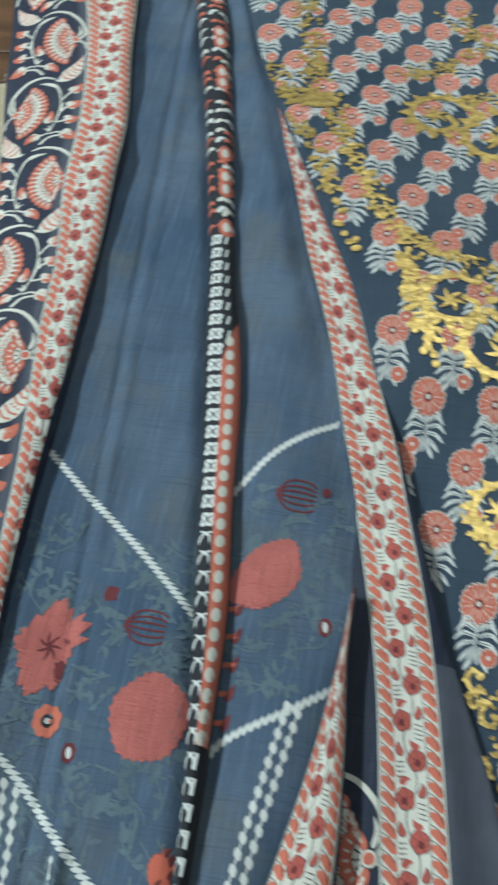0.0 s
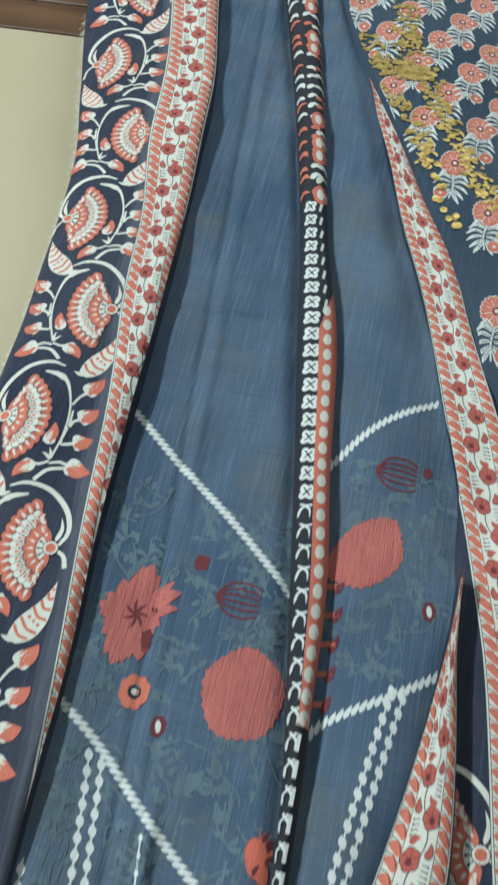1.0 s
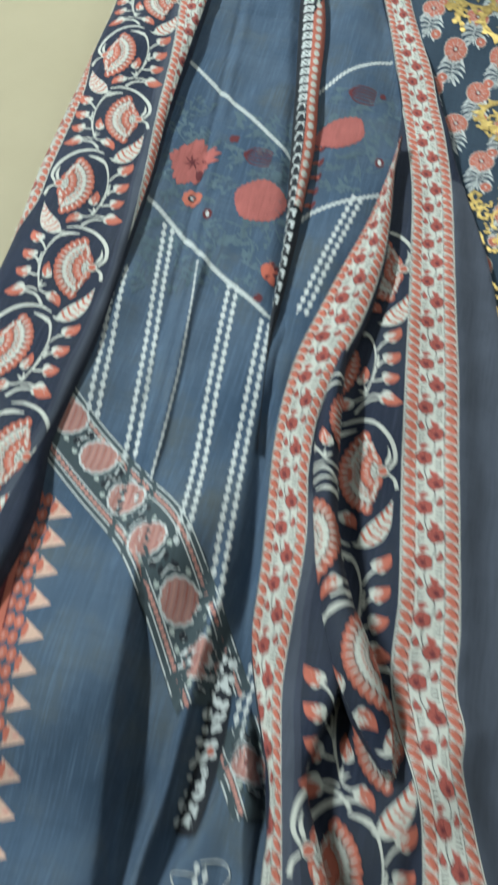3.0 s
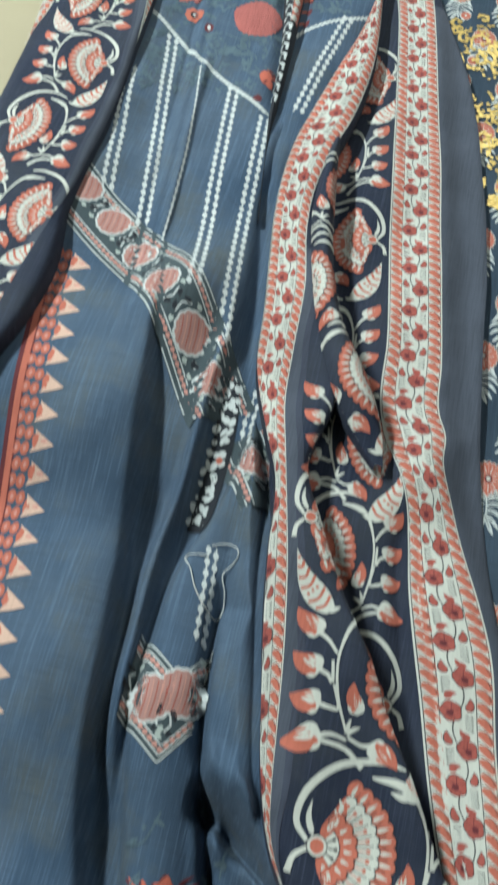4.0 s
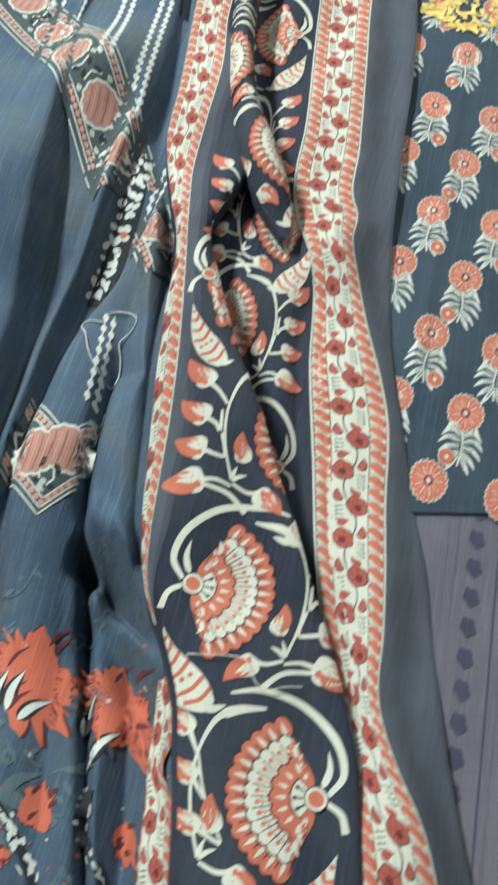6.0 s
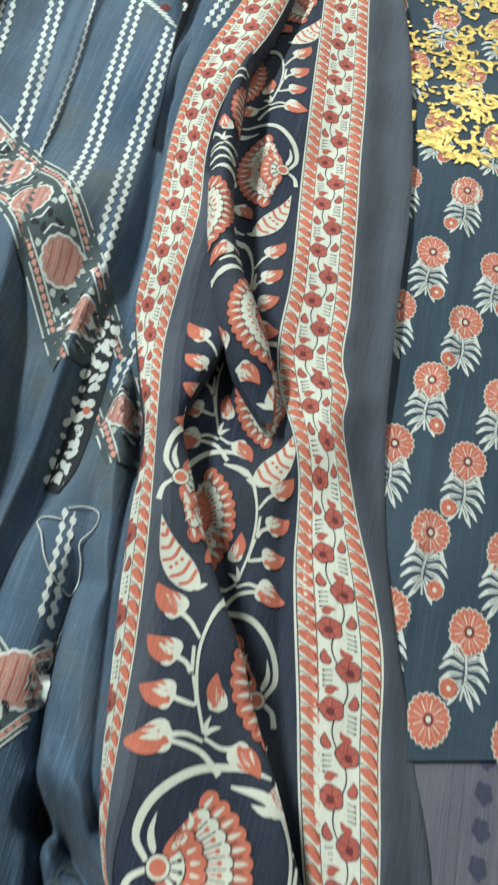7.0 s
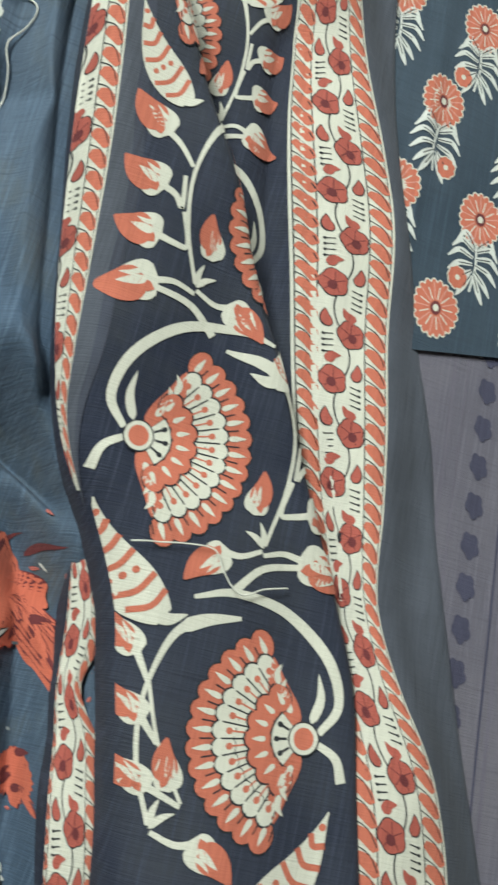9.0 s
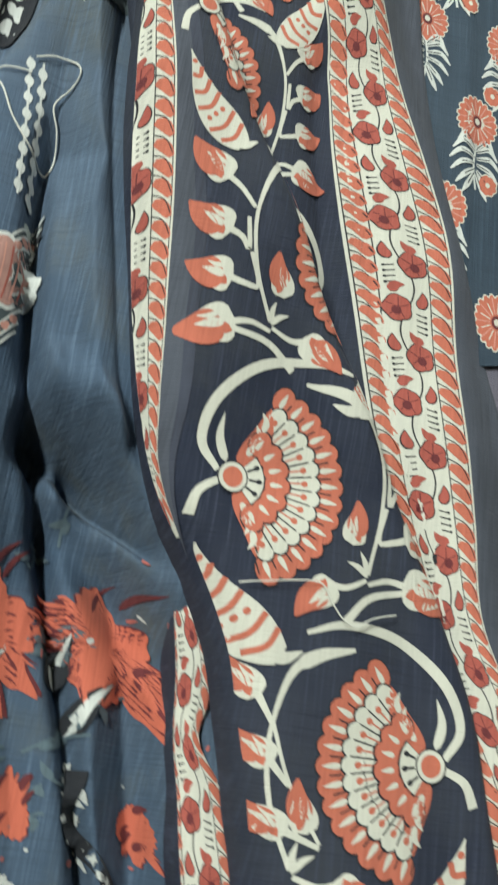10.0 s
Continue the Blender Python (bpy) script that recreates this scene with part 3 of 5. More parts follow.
def h_edge(u, x, y):
    """The right-hand border: hollow beside the rolled pleat, a pinch in the stripe."""
    z = 0.0125 - 0.005 * step(0.10, -0.06, y) + 0.0020 * rumple(x, y, 0.11)
    d = x - TR(np.clip(y, 0.03, 0.33))
    z = z - 0.008 * np.exp(-((d - 0.004) / 0.012) ** 2) * step(0.46, 0.36, y) * step(0.0, 0.06, y)
    z = z - 0.006 * np.exp(-((x - KR(np.minimum(y, 0.5)) - 0.004) / 0.010) ** 2) * step(0.03, -0.03, y) * step(-0.24, -0.18, y)
    pinch = np.exp(-((y - 0.028) / 0.035) ** 2)
    z = z + 0.010 * pinch * np.exp(-((x - 0.5 * (FL(y) + FR(y))) / 0.016) ** 2)
    z = z + 0.004 * np.exp(-((x - FR(y)) / 0.010) ** 2) - 0.002 * np.exp(-((x - FR(y) - 0.02) / 0.010) ** 2)
    z = z + 0.007 * np.exp(-(((y + 0.30) / 0.05) ** 2 + ((x - 0.21) / 0.02) ** 2))
    z = z - 0.009 * np.exp(-((x - FL(y)) / 0.011) ** 2) * step(0.03, -0.03, y) * step(-0.30, -0.22, y)
    near = step(-0.02, -0.10, y) * step(0.006, -0.008, x - FL(y))
    return np.maximum(z - 0.008 * near, 0.003 - 0.009 * near)


def h_kurta(u, x, y):
    z = 0.0045 + 0.0013 * rumple(x, y, 0.2) + 0.0016 * np.exp(-((x - (0.178 - 0.02 * y)) / 0.004) ** 2) * step(0.35, 0.2, y)
    return z + 0.0165 * step(0.62, 0.72, y) * step(0.16, 0.03, x - HL(y)) + 0.002 * step(0.64, 0.74, y)


def hollow(x, y):
    d = 0.034 * step(0.05, -0.07, y) + 0.030 * step(-0.14, -0.27, y)
    return d * (0.28 + 0.72 * step(0.002, 0.022, EL(np.minimum(y, 0.4)) - x) * np.ones_like(y))


def const(a):
    return lambda y: np.asarray(y, float) * 0 + a


left_sheet = Sheet(L0, L2, -0.12, 1.18, h_left, ((0.012, 0.014), (0.006, 0.005)), 0.08)
mid_sheet = Sheet(BLEFT, BRIGHT, -0.47, 1.18, h_mid, sag=hollow)
pleat_sheet = Sheet(CL, CR, 0.215, 1.18, h_pleat, ((0.006, 0.004), (0.006, 0.004)), 0.006)
right_sheet = Sheet(DLEFT, DRIGHT, 0.23, 1.18, h_right, ((0.003, 0.004), (0, 0)))
# the folded border stands high over the hollow: its outer side falls steeply there
SIDE_DROP = lambda y: 0.010 + 0.018 * step(0.02, -0.10, y) - 0.010 * step(-0.12, -0.22, y)
SIDE_WIDTH = lambda y: 0.007 + 0.011 * step(0.02, -0.10, y)
over_sheet = Sheet(EL, KR, -0.47, 0.535, h_over, ((SIDE_DROP, SIDE_WIDTH), (0.003, 0.004)), 0.008)
tube_sheet = Sheet(TL, TR, 0.020, 0.33, h_tube, ((0.0, 0.004), (0.0, 0.004)), 0.008)
EDGELEFT = curve([(0.99, -0.117), (0.942, -0.100), (0.873, -0.077), (0.789, -0.051), (0.716, -0.026), (0.646, -0.008), (0.59, 0.007), (0.54, 0.009), (0.498, 0.011), (0.44, 0.012), (0.385, 0.012), (0.328, 0.006), (0.238, -0.008), (0.148, 0.003), (0.09, 0.006), (0.018, 0.016), (-0.05, 0.035), (-0.118, 0.060), (-0.185, 0.10), (-0.25, 0.15), (-0.30, 0.165), (-0.48, 0.21)])
edge_sheet = Sheet(EDGELEFT, GR, -0.47, 0.985, h_edge, ((0.006, 0.006), (0.004, 0.004)), 0.012)
kurta_sheet = Sheet(HL, const(0.62), -0.128, 1.18, h_kurta, ((0.0, 0.0), (0, 0)), 0.08, lambda x, y: 0.27 * (x - 0.20) * step(0.10, -0.12, y))
UNDERL = curve([(-0.225, 0.0815), (-0.24, 0.0830), (-0.253, 0.0850), (-0.27, 0.088), (-0.288, 0.0905), (-0.305, 0.0945), (-0.322, 0.097), (-0.36, 0.106), (-0.48, 0.14)])
UNDERR = curve([(-0.225, 0.0830), (-0.24, 0.0890), (-0.265, 0.099), (-0.278, 0.1000), (-0.286, 0.0985), (-0.303, 0.109), (-0.32, 0.114), (-0.36, 0.125), (-0.48, 0.16)])
under_sheet = Sheet(UNDERL, UNDERR, -0.47, -0.232, lambda u, x, y: -0.019 + 0.006 * u + 0.002 * np.sin(90 * y), ((0.004, 0.004), (0.003, 0.004)), 0.03)
trouser_sheet = Sheet(const(0.19), const(0.62), -0.6, 0.02, lambda u, x, y: 0.0022 + 0.0006 * (1 + rumple(x, y, 0.15)), hem=0.08)

dupatta = thing("dupatta", "navy blue cotton dupatta with printed floral borders, lying in loose pleats", "shawl")
kurta = thing("kurta", "dark navy kurta with red rosettes and gold foil print", "clothing")
trousers = thing("trouser_cloth", "dusty purple-grey cotton cloth with woven bands, under the kurta", "fabric")
left_border = left_sheet.mesh("left_border", NAVY, dupatta, "navy floral border with a cream and red stripe", 70, 0.003)
middle_panel = mid_sheet.mesh("middle_panel", BLUE, dupatta, "plain blue middle panel, pleated", 260, 0.0024)
pleat = pleat_sheet.mesh("center_pleat", INKD, dupatta, "narrow pleat with black, white and red print", 22, 0.004)
right_panel = right_sheet.mesh("right_panel", BLUE, dupatta, "blue panel between the pleats", 50, 0.004)
over_border = over_sheet.mesh("folded_border", NAVY, dupatta, "navy border with large red and white flowers, folded over", 110, 0.0025)
rolled = tube_sheet.mesh("rolled_pleat", NAVY, dupatta, "rolled pleat of the floral border", 22, 0.004)
edge_border = edge_sheet.mesh("edge_border", NAVY, dupatta, "navy border edge with a cream stripe of red flowers", 120, 0.0025)
under_fold = under_sheet.mesh("under_fold", NAVY, dupatta, "turned-under piece of the striped border", 20, 0.004)
kurta_cloth = kurta_sheet.mesh("kurta_cloth", KURTA, kurta, "", 120, 0.006)
trouser_body = trouser_sheet.mesh("trouser_body", PURPLE, trousers, "", 60, 0.01)


# ---- printed stripe with rope edges and a flower vine ----
STRIPE = 0.033


def stripe_shapes(y0, y1, phase=0.0):
    rng = random.Random(int(1000 * (y1 + 2)))
    p = Print()
    w = STRIPE
    ny = max(2, int((y1 - y0) / 0.004))
    ys = np.linspace(y1, y0, ny)
    cols = np.linspace(0, w, 12)
    pts = [(c, y) for y in ys for c in cols]
    p.add(pts, [[i * 12 + j, (i + 1) * 12 + j, (i + 1) * 12 + j + 1, i * 12 + j + 1] for i in range(ny - 1) for j in range(11)], CREAM, 0)
    for c in (0.0082, w - 0.0082, 0.0011, w - 0.0011):
        p.ribbon([(c, y1), (c, y0)], 0.0004, INKD, 1, ny)
    pitch = 0.0074
    for k in range(int((y1 - y0) / pitch)):
        y = y1 - (k + 0.5) * pitch + phase
        for s0 in (0.0016, w - 0.0078):
            j = rng.uniform(-0.0003, 0.0003)
            a, b = (s0, y + 0.0032 + j), (s0 + 0.0062, y - 0.0030 + j)
            p.ribbon([(a[0] - 0.0003, a[1] + 0.0027), (0.5 * (a[0] + b[0]) + 0.001, 0.5 * (a[1] + b[1]) + 0.0032), (b[0] + 0.0003, b[1] + 0.0012)], 0.00045, INKD, 2, 6)
            p.ribbon([a, (0.5 * (a[0] + b[0]) + 0.0006, 0.5 * (a[1] + b[1]) + 0.0006), b], lambda q: 0.0046 * math.sin(math.pi * (0.08 + 0.84 * q)) ** 0.55, RED, 2, 7, 2)
    period = 0.039
    vine = [(w / 2 + 0.0030 * math.sin(2 * math.pi * (y + phase) / period), y) for y in np.linspace(y1, y0, max(4, int((y1 - y0) / 0.004)))]
    p.ribbon(vine, 0.0006, INKD, 1, len(vine))
    k0, k1 = int(math.floor(y0 / (period / 2))), int(math.ceil(y1 / (period / 2)))
    for k in range(k0, k1 + 1):
        y = k * period / 2 - phase
        if not y0 <= y < y1:
            continue
        side = 1 if k % 2 else -1
        c = (w / 2 + side * 0.0032, y)
        lobes = lambda t: 0.9 + 0.13 * abs(math.sin(2.5 * t))
        p.blob(c, 0.0051, 0.0058, INKD, 2, 0, lobes, 26)
        p.blob(c, 0.0047, 0.0054, DEEPRED, 3, 0, lobes, 26)
        for a in (0.4, 1.5, 2.7, 3.9, 5.2):
            p.ribbon([(c[0], c[1]), (c[0] + 0.0040 * math.cos(a), c[1] + 0.0046 * math.sin(a))], 0.00035, MAROON, 4, 3)
        p.blob((c[0] + 0.0006 * side, c[1] - 0.0012), 0.0017, 0.0019, MAROON, 4, 0, None, 10)
        q = (w / 2 - side * 0.0042, y + 0.0042)
        p.leaf((q[0], q[1] - 0.003), (q[0] - side * 0.0016, q[1] + 0.0045), 0.0042, INKD, 2, 0.1 * side, 0.2)
        p.leaf((q[0], q[1] - 0.0026), (q[0] - side * 0.0016, q[1] + 0.0040), 0.0034, DEEPRED, 3, 0.1 * side, 0.2)
        p.leaf((c[0] + side * 0.002, y + 0.0066), (c[0] - side * 0.003, y + 0.0102), 0.0036, DEEPRED, 3, 0.2, 0.2)
        for t in range(4):
            yy = y - 0.0012 - t * 0.0024
            x0 = w / 2 - side * 0.0030
            p.ribbon([(x0, yy), (x0 - side * 0.0030, yy - 0.0006)], 0.0005, INKD, 2, 2)
            p.blob((x0 - side * 0.0033, yy - 0.0006), 0.0006, 0.0006, INKD, 2, 0, None, 6)
    return p


def lay_stripe(sheet, left, right, y0, y1, parent, name, u0=None, u1=None, phase=0.0, label=""):
    """The stripe in lengths, each between two lines; u0, u1: the share of its width that shows."""
    n = max(1, int(round((y1 - y0) / 0.30)))
    for i in range(n):
        a, b = y1 - (y1 - y0) * (i + 1) / n, y1 - (y1 - y0) * i / n
        p = stripe_shapes(a, b, phase)
        for v in p.v:
            y = v[:, 1]
            lo = u0(y) if u0 else 0.0
            hi = u1(y) if u1 else 1.0
            u = np.clip((v[:, 0] / STRIPE - lo) / np.maximum(hi - lo, 1e-3), 0, 1)
            v[:, 0] = left(y) + (right(y) - left(y)) * u
        p.lay(sheet, name, parent, label)


# ---- large flower of the border, in millimetres across and along ----
class Placed:
    """Draws a print in a turned, shifted and mirrored frame of its own."""

    def __init__(self, p, origin, across, along, scale=0.001, squeeze=1.0):
        self.p, self.o, self.a, self.b, self.k = p, np.array(origin), np.array(across) * scale * squeeze, np.array(along) * scale, scale * (1 + squeeze) / 2

    def at(self, x, y):
        return tuple(self.o + x * self.a + y * self.b)

    def blob(self, c, r1, r2, mat, layer, turn=0.0, edge=None, n=14):
        c0, c1 = self.at(*c), self.at(c[0] + math.cos(turn), c[1] + math.sin(turn))
        self.p.blob(c0, r1 * self.k, r2 * self.k, mat, layer, math.atan2(c1[1] - c0[1], c1[0] - c0[0]), edge, n)

    def ribbon(self, pts, w, mat, layer, pieces=10, cross=1):
        wid = (lambda t: w(t) * self.k) if callable(w) else w * self.k
        self.p.ribbon([self.at(*q) for q in pts], wid, mat, layer, pieces, cross)

    def leaf(self, a, b, w, mat, layer, bend=0.0, fat=0.4):
        flip = 1 if self.a[0] * self.b[1] - self.a[1] * self.b[0] > 0 else -1
        self.p.leaf(self.at(*a), self.at(*b), w * self.k, mat, layer, bend * flip, fat, 12)


def bud(d, foot, tip, stem=None, w=11.0):
    f, t = np.array(foot, float), np.array(tip, float)
    v = t - f
    n = np.array([-v[1], v[0]]) / (np.linalg.norm(v) + 1e-9)
    if stem:
        d.ribbon([foot, *stem], lambda q: 2.4 - 0.9 * q, CREAM, 1, 8)
    d.leaf(f - v * 0.10, f + v * 0.80, w * 1.12, CREAM, 2, 0.0, 0.1)
    d.leaf(f + v * 0.12, t, w * 0.98, RED, 3, 0.08, 0.15)
    d.leaf(f + v * 0.0 + n * w * 0.28, t - n * 0.5, w * 0.34, RED, 4, -0.12, 0.0)
    d.leaf(f + v * 0.10, f + v * 0.62, w * 0.26, CREAM, 4, 0.0, 0.2)
    d.leaf(f + v * 0.12 - n * w * 0.3, f + v * 0.55 - n * w * 0.25, w * 0.16, CREAM, 4, 0.1, 0.2)


def fan_flower(d):
    px, py = -32.5, 0.0
    lo, hi = radians(-60), radians(70)

    def pol(r, t):
        return (px + r * math.cos(t), py + r * math.sin(t))

    def sector(r0, r1, t0, t1, mat, layer):
        k = 16
        pts, faces = [], []
        for i in range(k + 1):
            t = t0 + (t1 - t0) * i / k
            for r in np.linspace(r0, r1, 4):
                pts.append(d.at(*pol(r, t)))
        for i in range(k):
            for j in range(3):
                faces.append([i * 4 + j, (i + 1) * 4 + j, (i + 1) * 4 + j + 1, i * 4 + j + 1])
        d.p.add(pts, faces, mat, layer)

    sector(6, 31.5, lo, hi, RED, 2)
    for i in range(14):
        t = lo + (hi - lo) * i / 13
        d.blob(pol(33.2, t), 5.4, 4.3, INKD, 1, t)
        d.blob(pol(33.0, t), 5.0, 3.9, RED, 2, t)
        d.ribbon([pol(29.5, t + 0.087), pol(33.5, t + 0.087)], 0.5, INKD, 4, 3)
        d.leaf(pol(29.8, t), pol(36.0, t), 1.9, CREAM, 5, 0.0, 0.1)
    sector(13, 26.0, lo + 0.05, hi - 0.05, CREAM, 3)
    for i in range(12):
        t = lo + 0.06 + (hi - lo - 0.12) * i / 11
        d.blob(pol(26.2, t), 4.4, 3.5, INKD, 3, t)
        d.blob(pol(26.0, t), 3.9, 3.1, CREAM, 4, t)
        d.ribbon([pol(18.5, t), pol(24.0, t)], 0.55, RED, 5, 3)
        d.blob(pol(24.4, t), 1.2, 1.1, RED, 5, t, None, 8)
        d.ribbon([pol(18.0, t + 0.098), pol(27.0, t + 0.098)], 0.5, INKD, 5, 3)
    for i in range(7):
        t = lo + 0.10 + (hi - lo - 0.2) * i / 6
        d.blob(pol(15.3, t), 5.0, 4.2, INKD, 5, t)
        d.blob(pol(15.1, t), 4.5, 3.7, RED, 6, t)
        d.leaf(pol(12.6, t), pol(17.2, t), 1.7, CREAM, 7, 0.0, 0.1)
    sector(3, 11.3, lo + 0.25, hi - 0.25, INKD, 6)
    sector(3, 10.6, lo + 0.27, hi - 0.27, CREAM, 7)
    for t in (-0.45, 0.08, 0.6):
        d.ribbon([pol(5.5, t), pol(9.0, t)], 0.8, INKD, 8, 3)
        d.blob(pol(9.0, t), 1.1, 0.9, INKD, 8, t, None, 8)
    for t0, sg in ((lo - 0.12, 1), (hi + 0.12, -1)):
        d.leaf(pol(4, t0), pol(28, t0 + 0.05 * sg), 8.5, RED, 4, 0.10 * sg, 0.35)
        for r in (9, 14, 19):
            d.leaf(pol(r, t0 + 0.12 * sg), pol(r + 6, t0 - 0.03 * sg), 2.4, CREAM, 6, 0.2 * sg, 0.2)
    d.blob((px, py), 5.4, 5.4, INKD, 8, 0, None, 20)
    d.blob((px, py), 4.9, 4.9, CREAM, 9, 0, None, 20)
    d.blob((px, py), 3.5, 3.5, RED, 10, 0, None, 18)


def striped_leaf(d):
    tip, foot = np.array((-42.6, 22.0)), np.array((-17.5, 58.5))
    v = foot - tip
    n = np.array([-v[1], v[0]]) / np.linalg.norm(v)
    wid = lambda t: 18.0 * max(0.03, math.sin(math.pi * min(1.0, 0.93 * t ** 1.15)) ** 0.75 * (0.40 + 0.80 * t))
    mid = lambda t: tip + v * t + n * (4.5 * math.sin(math.pi * t))
    d.ribbon([mid(t) for t in np.linspace(0, 1, 7)], wid, CREAM, 3, 24, 4)
    for t in (0.22, 0.36, 0.50, 0.72, 0.86):
        c, h = mid(t), wid(t) * 0.47
        d.ribbon([c - n * h - v * 0.03, c + v * 0.03, c + n * h - v * 0.02], 2.0, RED, 4, 8, 1)
    for t in (0.11, 0.61):
        for k in ((-0.5, 0.0, 0.5) if t > 0.4 else (0.0,)):
            q = mid(t) + n * wid(t) * 0.5 * k
            d.blob(tuple(q), 1.2, 1.2, RED, 4, 0, None, 10)
    d.leaf(tuple(foot + n * 3 - v * 0.12), tuple(foot + v * 0.06 - n * 7), 4.5, CREAM, 3, 0.2, 0.2)


def floral_unit(p, origin, side, along=(0.12, -0.993), scale=0.001, flower=True, leaf=True, buds=True, squeeze=1.0):
    """One repeat: an arched stem round a fan flower, a striped leaf, and buds on the far side. side mirrors it."""
    al = np.array(along) / np.linalg.norm(along)
    ac = np.array((-al[1], al[0])) * side
    d = Placed(p, origin, ac, al, scale, squeeze)
    taper = lambda t: 0.5 + 3.2 * math.sin(math.pi * (0.06 + 0.80 * t)) ** 0.8
    d.ribbon([(8.0, -41.0), (-5.5, -44.0), (-24, -40), (-38.5, -27), (-43.2, -12), (-37.5, -2)], taper, CREAM, 1, 26, 2)
    d.ribbon([(-8, -36.0), (4.5, -33.5), (13.5, -27), (19.2, -9), (18.3, 11), (12.8, 30)], lambda t: 1.0 + 3.6 * math.sin(math.pi * min(1.0, t * 1.6 + 0.02)) if t < 0.3 else 4.6 - 3.2 * min(1, (t - 0.3) * 2.2 + 0.45), CREAM, 1, 24, 2)
    d.leaf((-34.8, -5), (-36.2, -21.5), 3.2, CREAM, 2, -0.12, 0.1)
    d.ribbon([(-37, 1.2), (-43.2, 5.5), (-45.5, 13.0)], lambda t: 2.2 + 1.2 * t, CREAM, 2, 10)
    if flower:
        fan_flower(d)
    if leaf:
        striped_leaf(d)
        bud(d, (-0.7, 34.5), (-13.0, 45.5), [(5.0, 35.0), (12.0, 32.0)], 9.5)
        d.leaf((12.5, 31), (5.5, 26.0), 2.2, CREAM, 2, 0.1)
        d.leaf((12.0, 31), (10.5, 22.0), 2.2, CREAM, 2, 0.1)
    bud(d, (8.2, 18.5), (10.8, 3.6), None, 8.0)
    if buds:
        bud(d, (30.0, -22.0), (42.0, -34.0), [(25, -18), (20, -11)], 11)
        bud(d, (29.0, -1.5), (42.5, -9.5), [(24, 1.0), (21.5, 5), (22.0, -7)], 11.5)
        bud(d, (28.0, 16.5), (42.5, 13.0), [(22, 18), (17.5, 17.5), (20.5, 6)], 11.5)
        bud(d, (27.0, 33.0), (46.0, 38.0), [(20, 31.5), (12.5, 33.5)], 12.5)
        d.ribbon([(27, 35.0), (13.0, 38.0), (4.0, 46.5)], lambda t: 2.0 + 0.8 * t, CREAM, 1, 10)
    return d


def unit_print(sheet, parent, origin, side, along=(0.12, -0.993), scale=0.001, onto=None, **kw):
    p = Print()
    floral_unit(p, origin, side, along, scale, **kw)
    p.lay(sheet, "flower_print", parent, "red and cream fan flower print with stems", onto=onto)


def above(f, lo):
    return lambda y: f(np.maximum(y, lo))


# left border
keep_l = (L0, L1)
for k in range(-5, 11):
    y = 0.329 + 0.0835 * k
    xm = float(0.5 * (L0(y) + np.minimum(L1(y), L2(y)))) + 0.004 + 0.018 * float(step(0.26, 0.14, y))
    s = -1 if k % 2 == 0 else 1
    slope = float((L1(y + 0.02) - L1(y - 0.02)) / 0.04)
    unit_print(left_sheet, left_border, (xm, y), s, (-slope, -1.0), 0.00090, (L0, lambda yy: np.minimum(L1(yy), L2(yy))), squeeze=0.82)
lay_stripe(left_sheet, L1, L2, 0.36, 1.17, left_border, "stripe_print", None, lambda y: np.clip((L2(y) - L1(y)) / 0.030, 0.03, 1.0))
SIDE = lambda y: L0(y) + 0.014 * step(0.34, 0.40, y) * step(0.62, 0.52, y)
lay_stripe(left_sheet, L0, SIDE, 0.345, 0.61, left_border, "stripe_print", lambda y: 0.55 + 0 * y, lambda y: 1.0 + 0 * y)

# faded ground beside the stripes
def faded_margin(sheet, parent, left, right, y0, y1, mat):
    p = Print()
    ys = np.arange(y1, y0, -0.0035)
    cols = np.linspace(0, 1, 15)
    pts = []
    for y in ys:
        a, b = float(left(y)), float(right(y))
        pts += [(a + (b - a) * c, y) for c in cols]
    p.add(pts, [[i * 15 + j, (i + 1) * 15 + j, (i + 1) * 15 + j + 1, i * 15 + j + 1] for i in range(len(ys) - 1) for j in range(14)], mat, 0)
    return p.lay(sheet, "margin_print", parent, "faded grey-navy margin", rise=0.00015)


INNER = lambda y: np.minimum(L1(y), L2(y))
sway = lambda y: 0.0008 * np.sin(41 * y) + 0.0005 * np.sin(97 * y + 1)
faded_margin(left_sheet, left_border, lambda y: INNER(y) - 0.005 + sway(y), INNER, 0.10, 1.17, GREYNAVY)
faded_margin(left_sheet, left_border, lambda y: INNER(y) - 0.008 + sway(y), lambda y: INNER(y) - 0.005 + sway(y), 0.10, 1.17, MIDNAVY)
taper = lambda y: step(-0.236, -0.165, y)
faded_margin(over_sheet, over_border, ER, lambda y: np.minimum(ER(y) + (0.0065 + sway(y)) * taper(y), KR(y)), -0.234, 0.18, GREYNAVY)
faded_margin(over_sheet, over_border, lambda y: np.minimum(ER(y) + (0.0065 + sway(y)) * taper(y), KR(y)), lambda y: np.minimum(ER(y) + (0.0105 + sway(y)) * taper(y), KR(y)), -0.234, 0.18, MIDNAVY)
faded_margin(edge_sheet, edge_border, FR, GR, -0.46, 0.50, GREYNAVY)

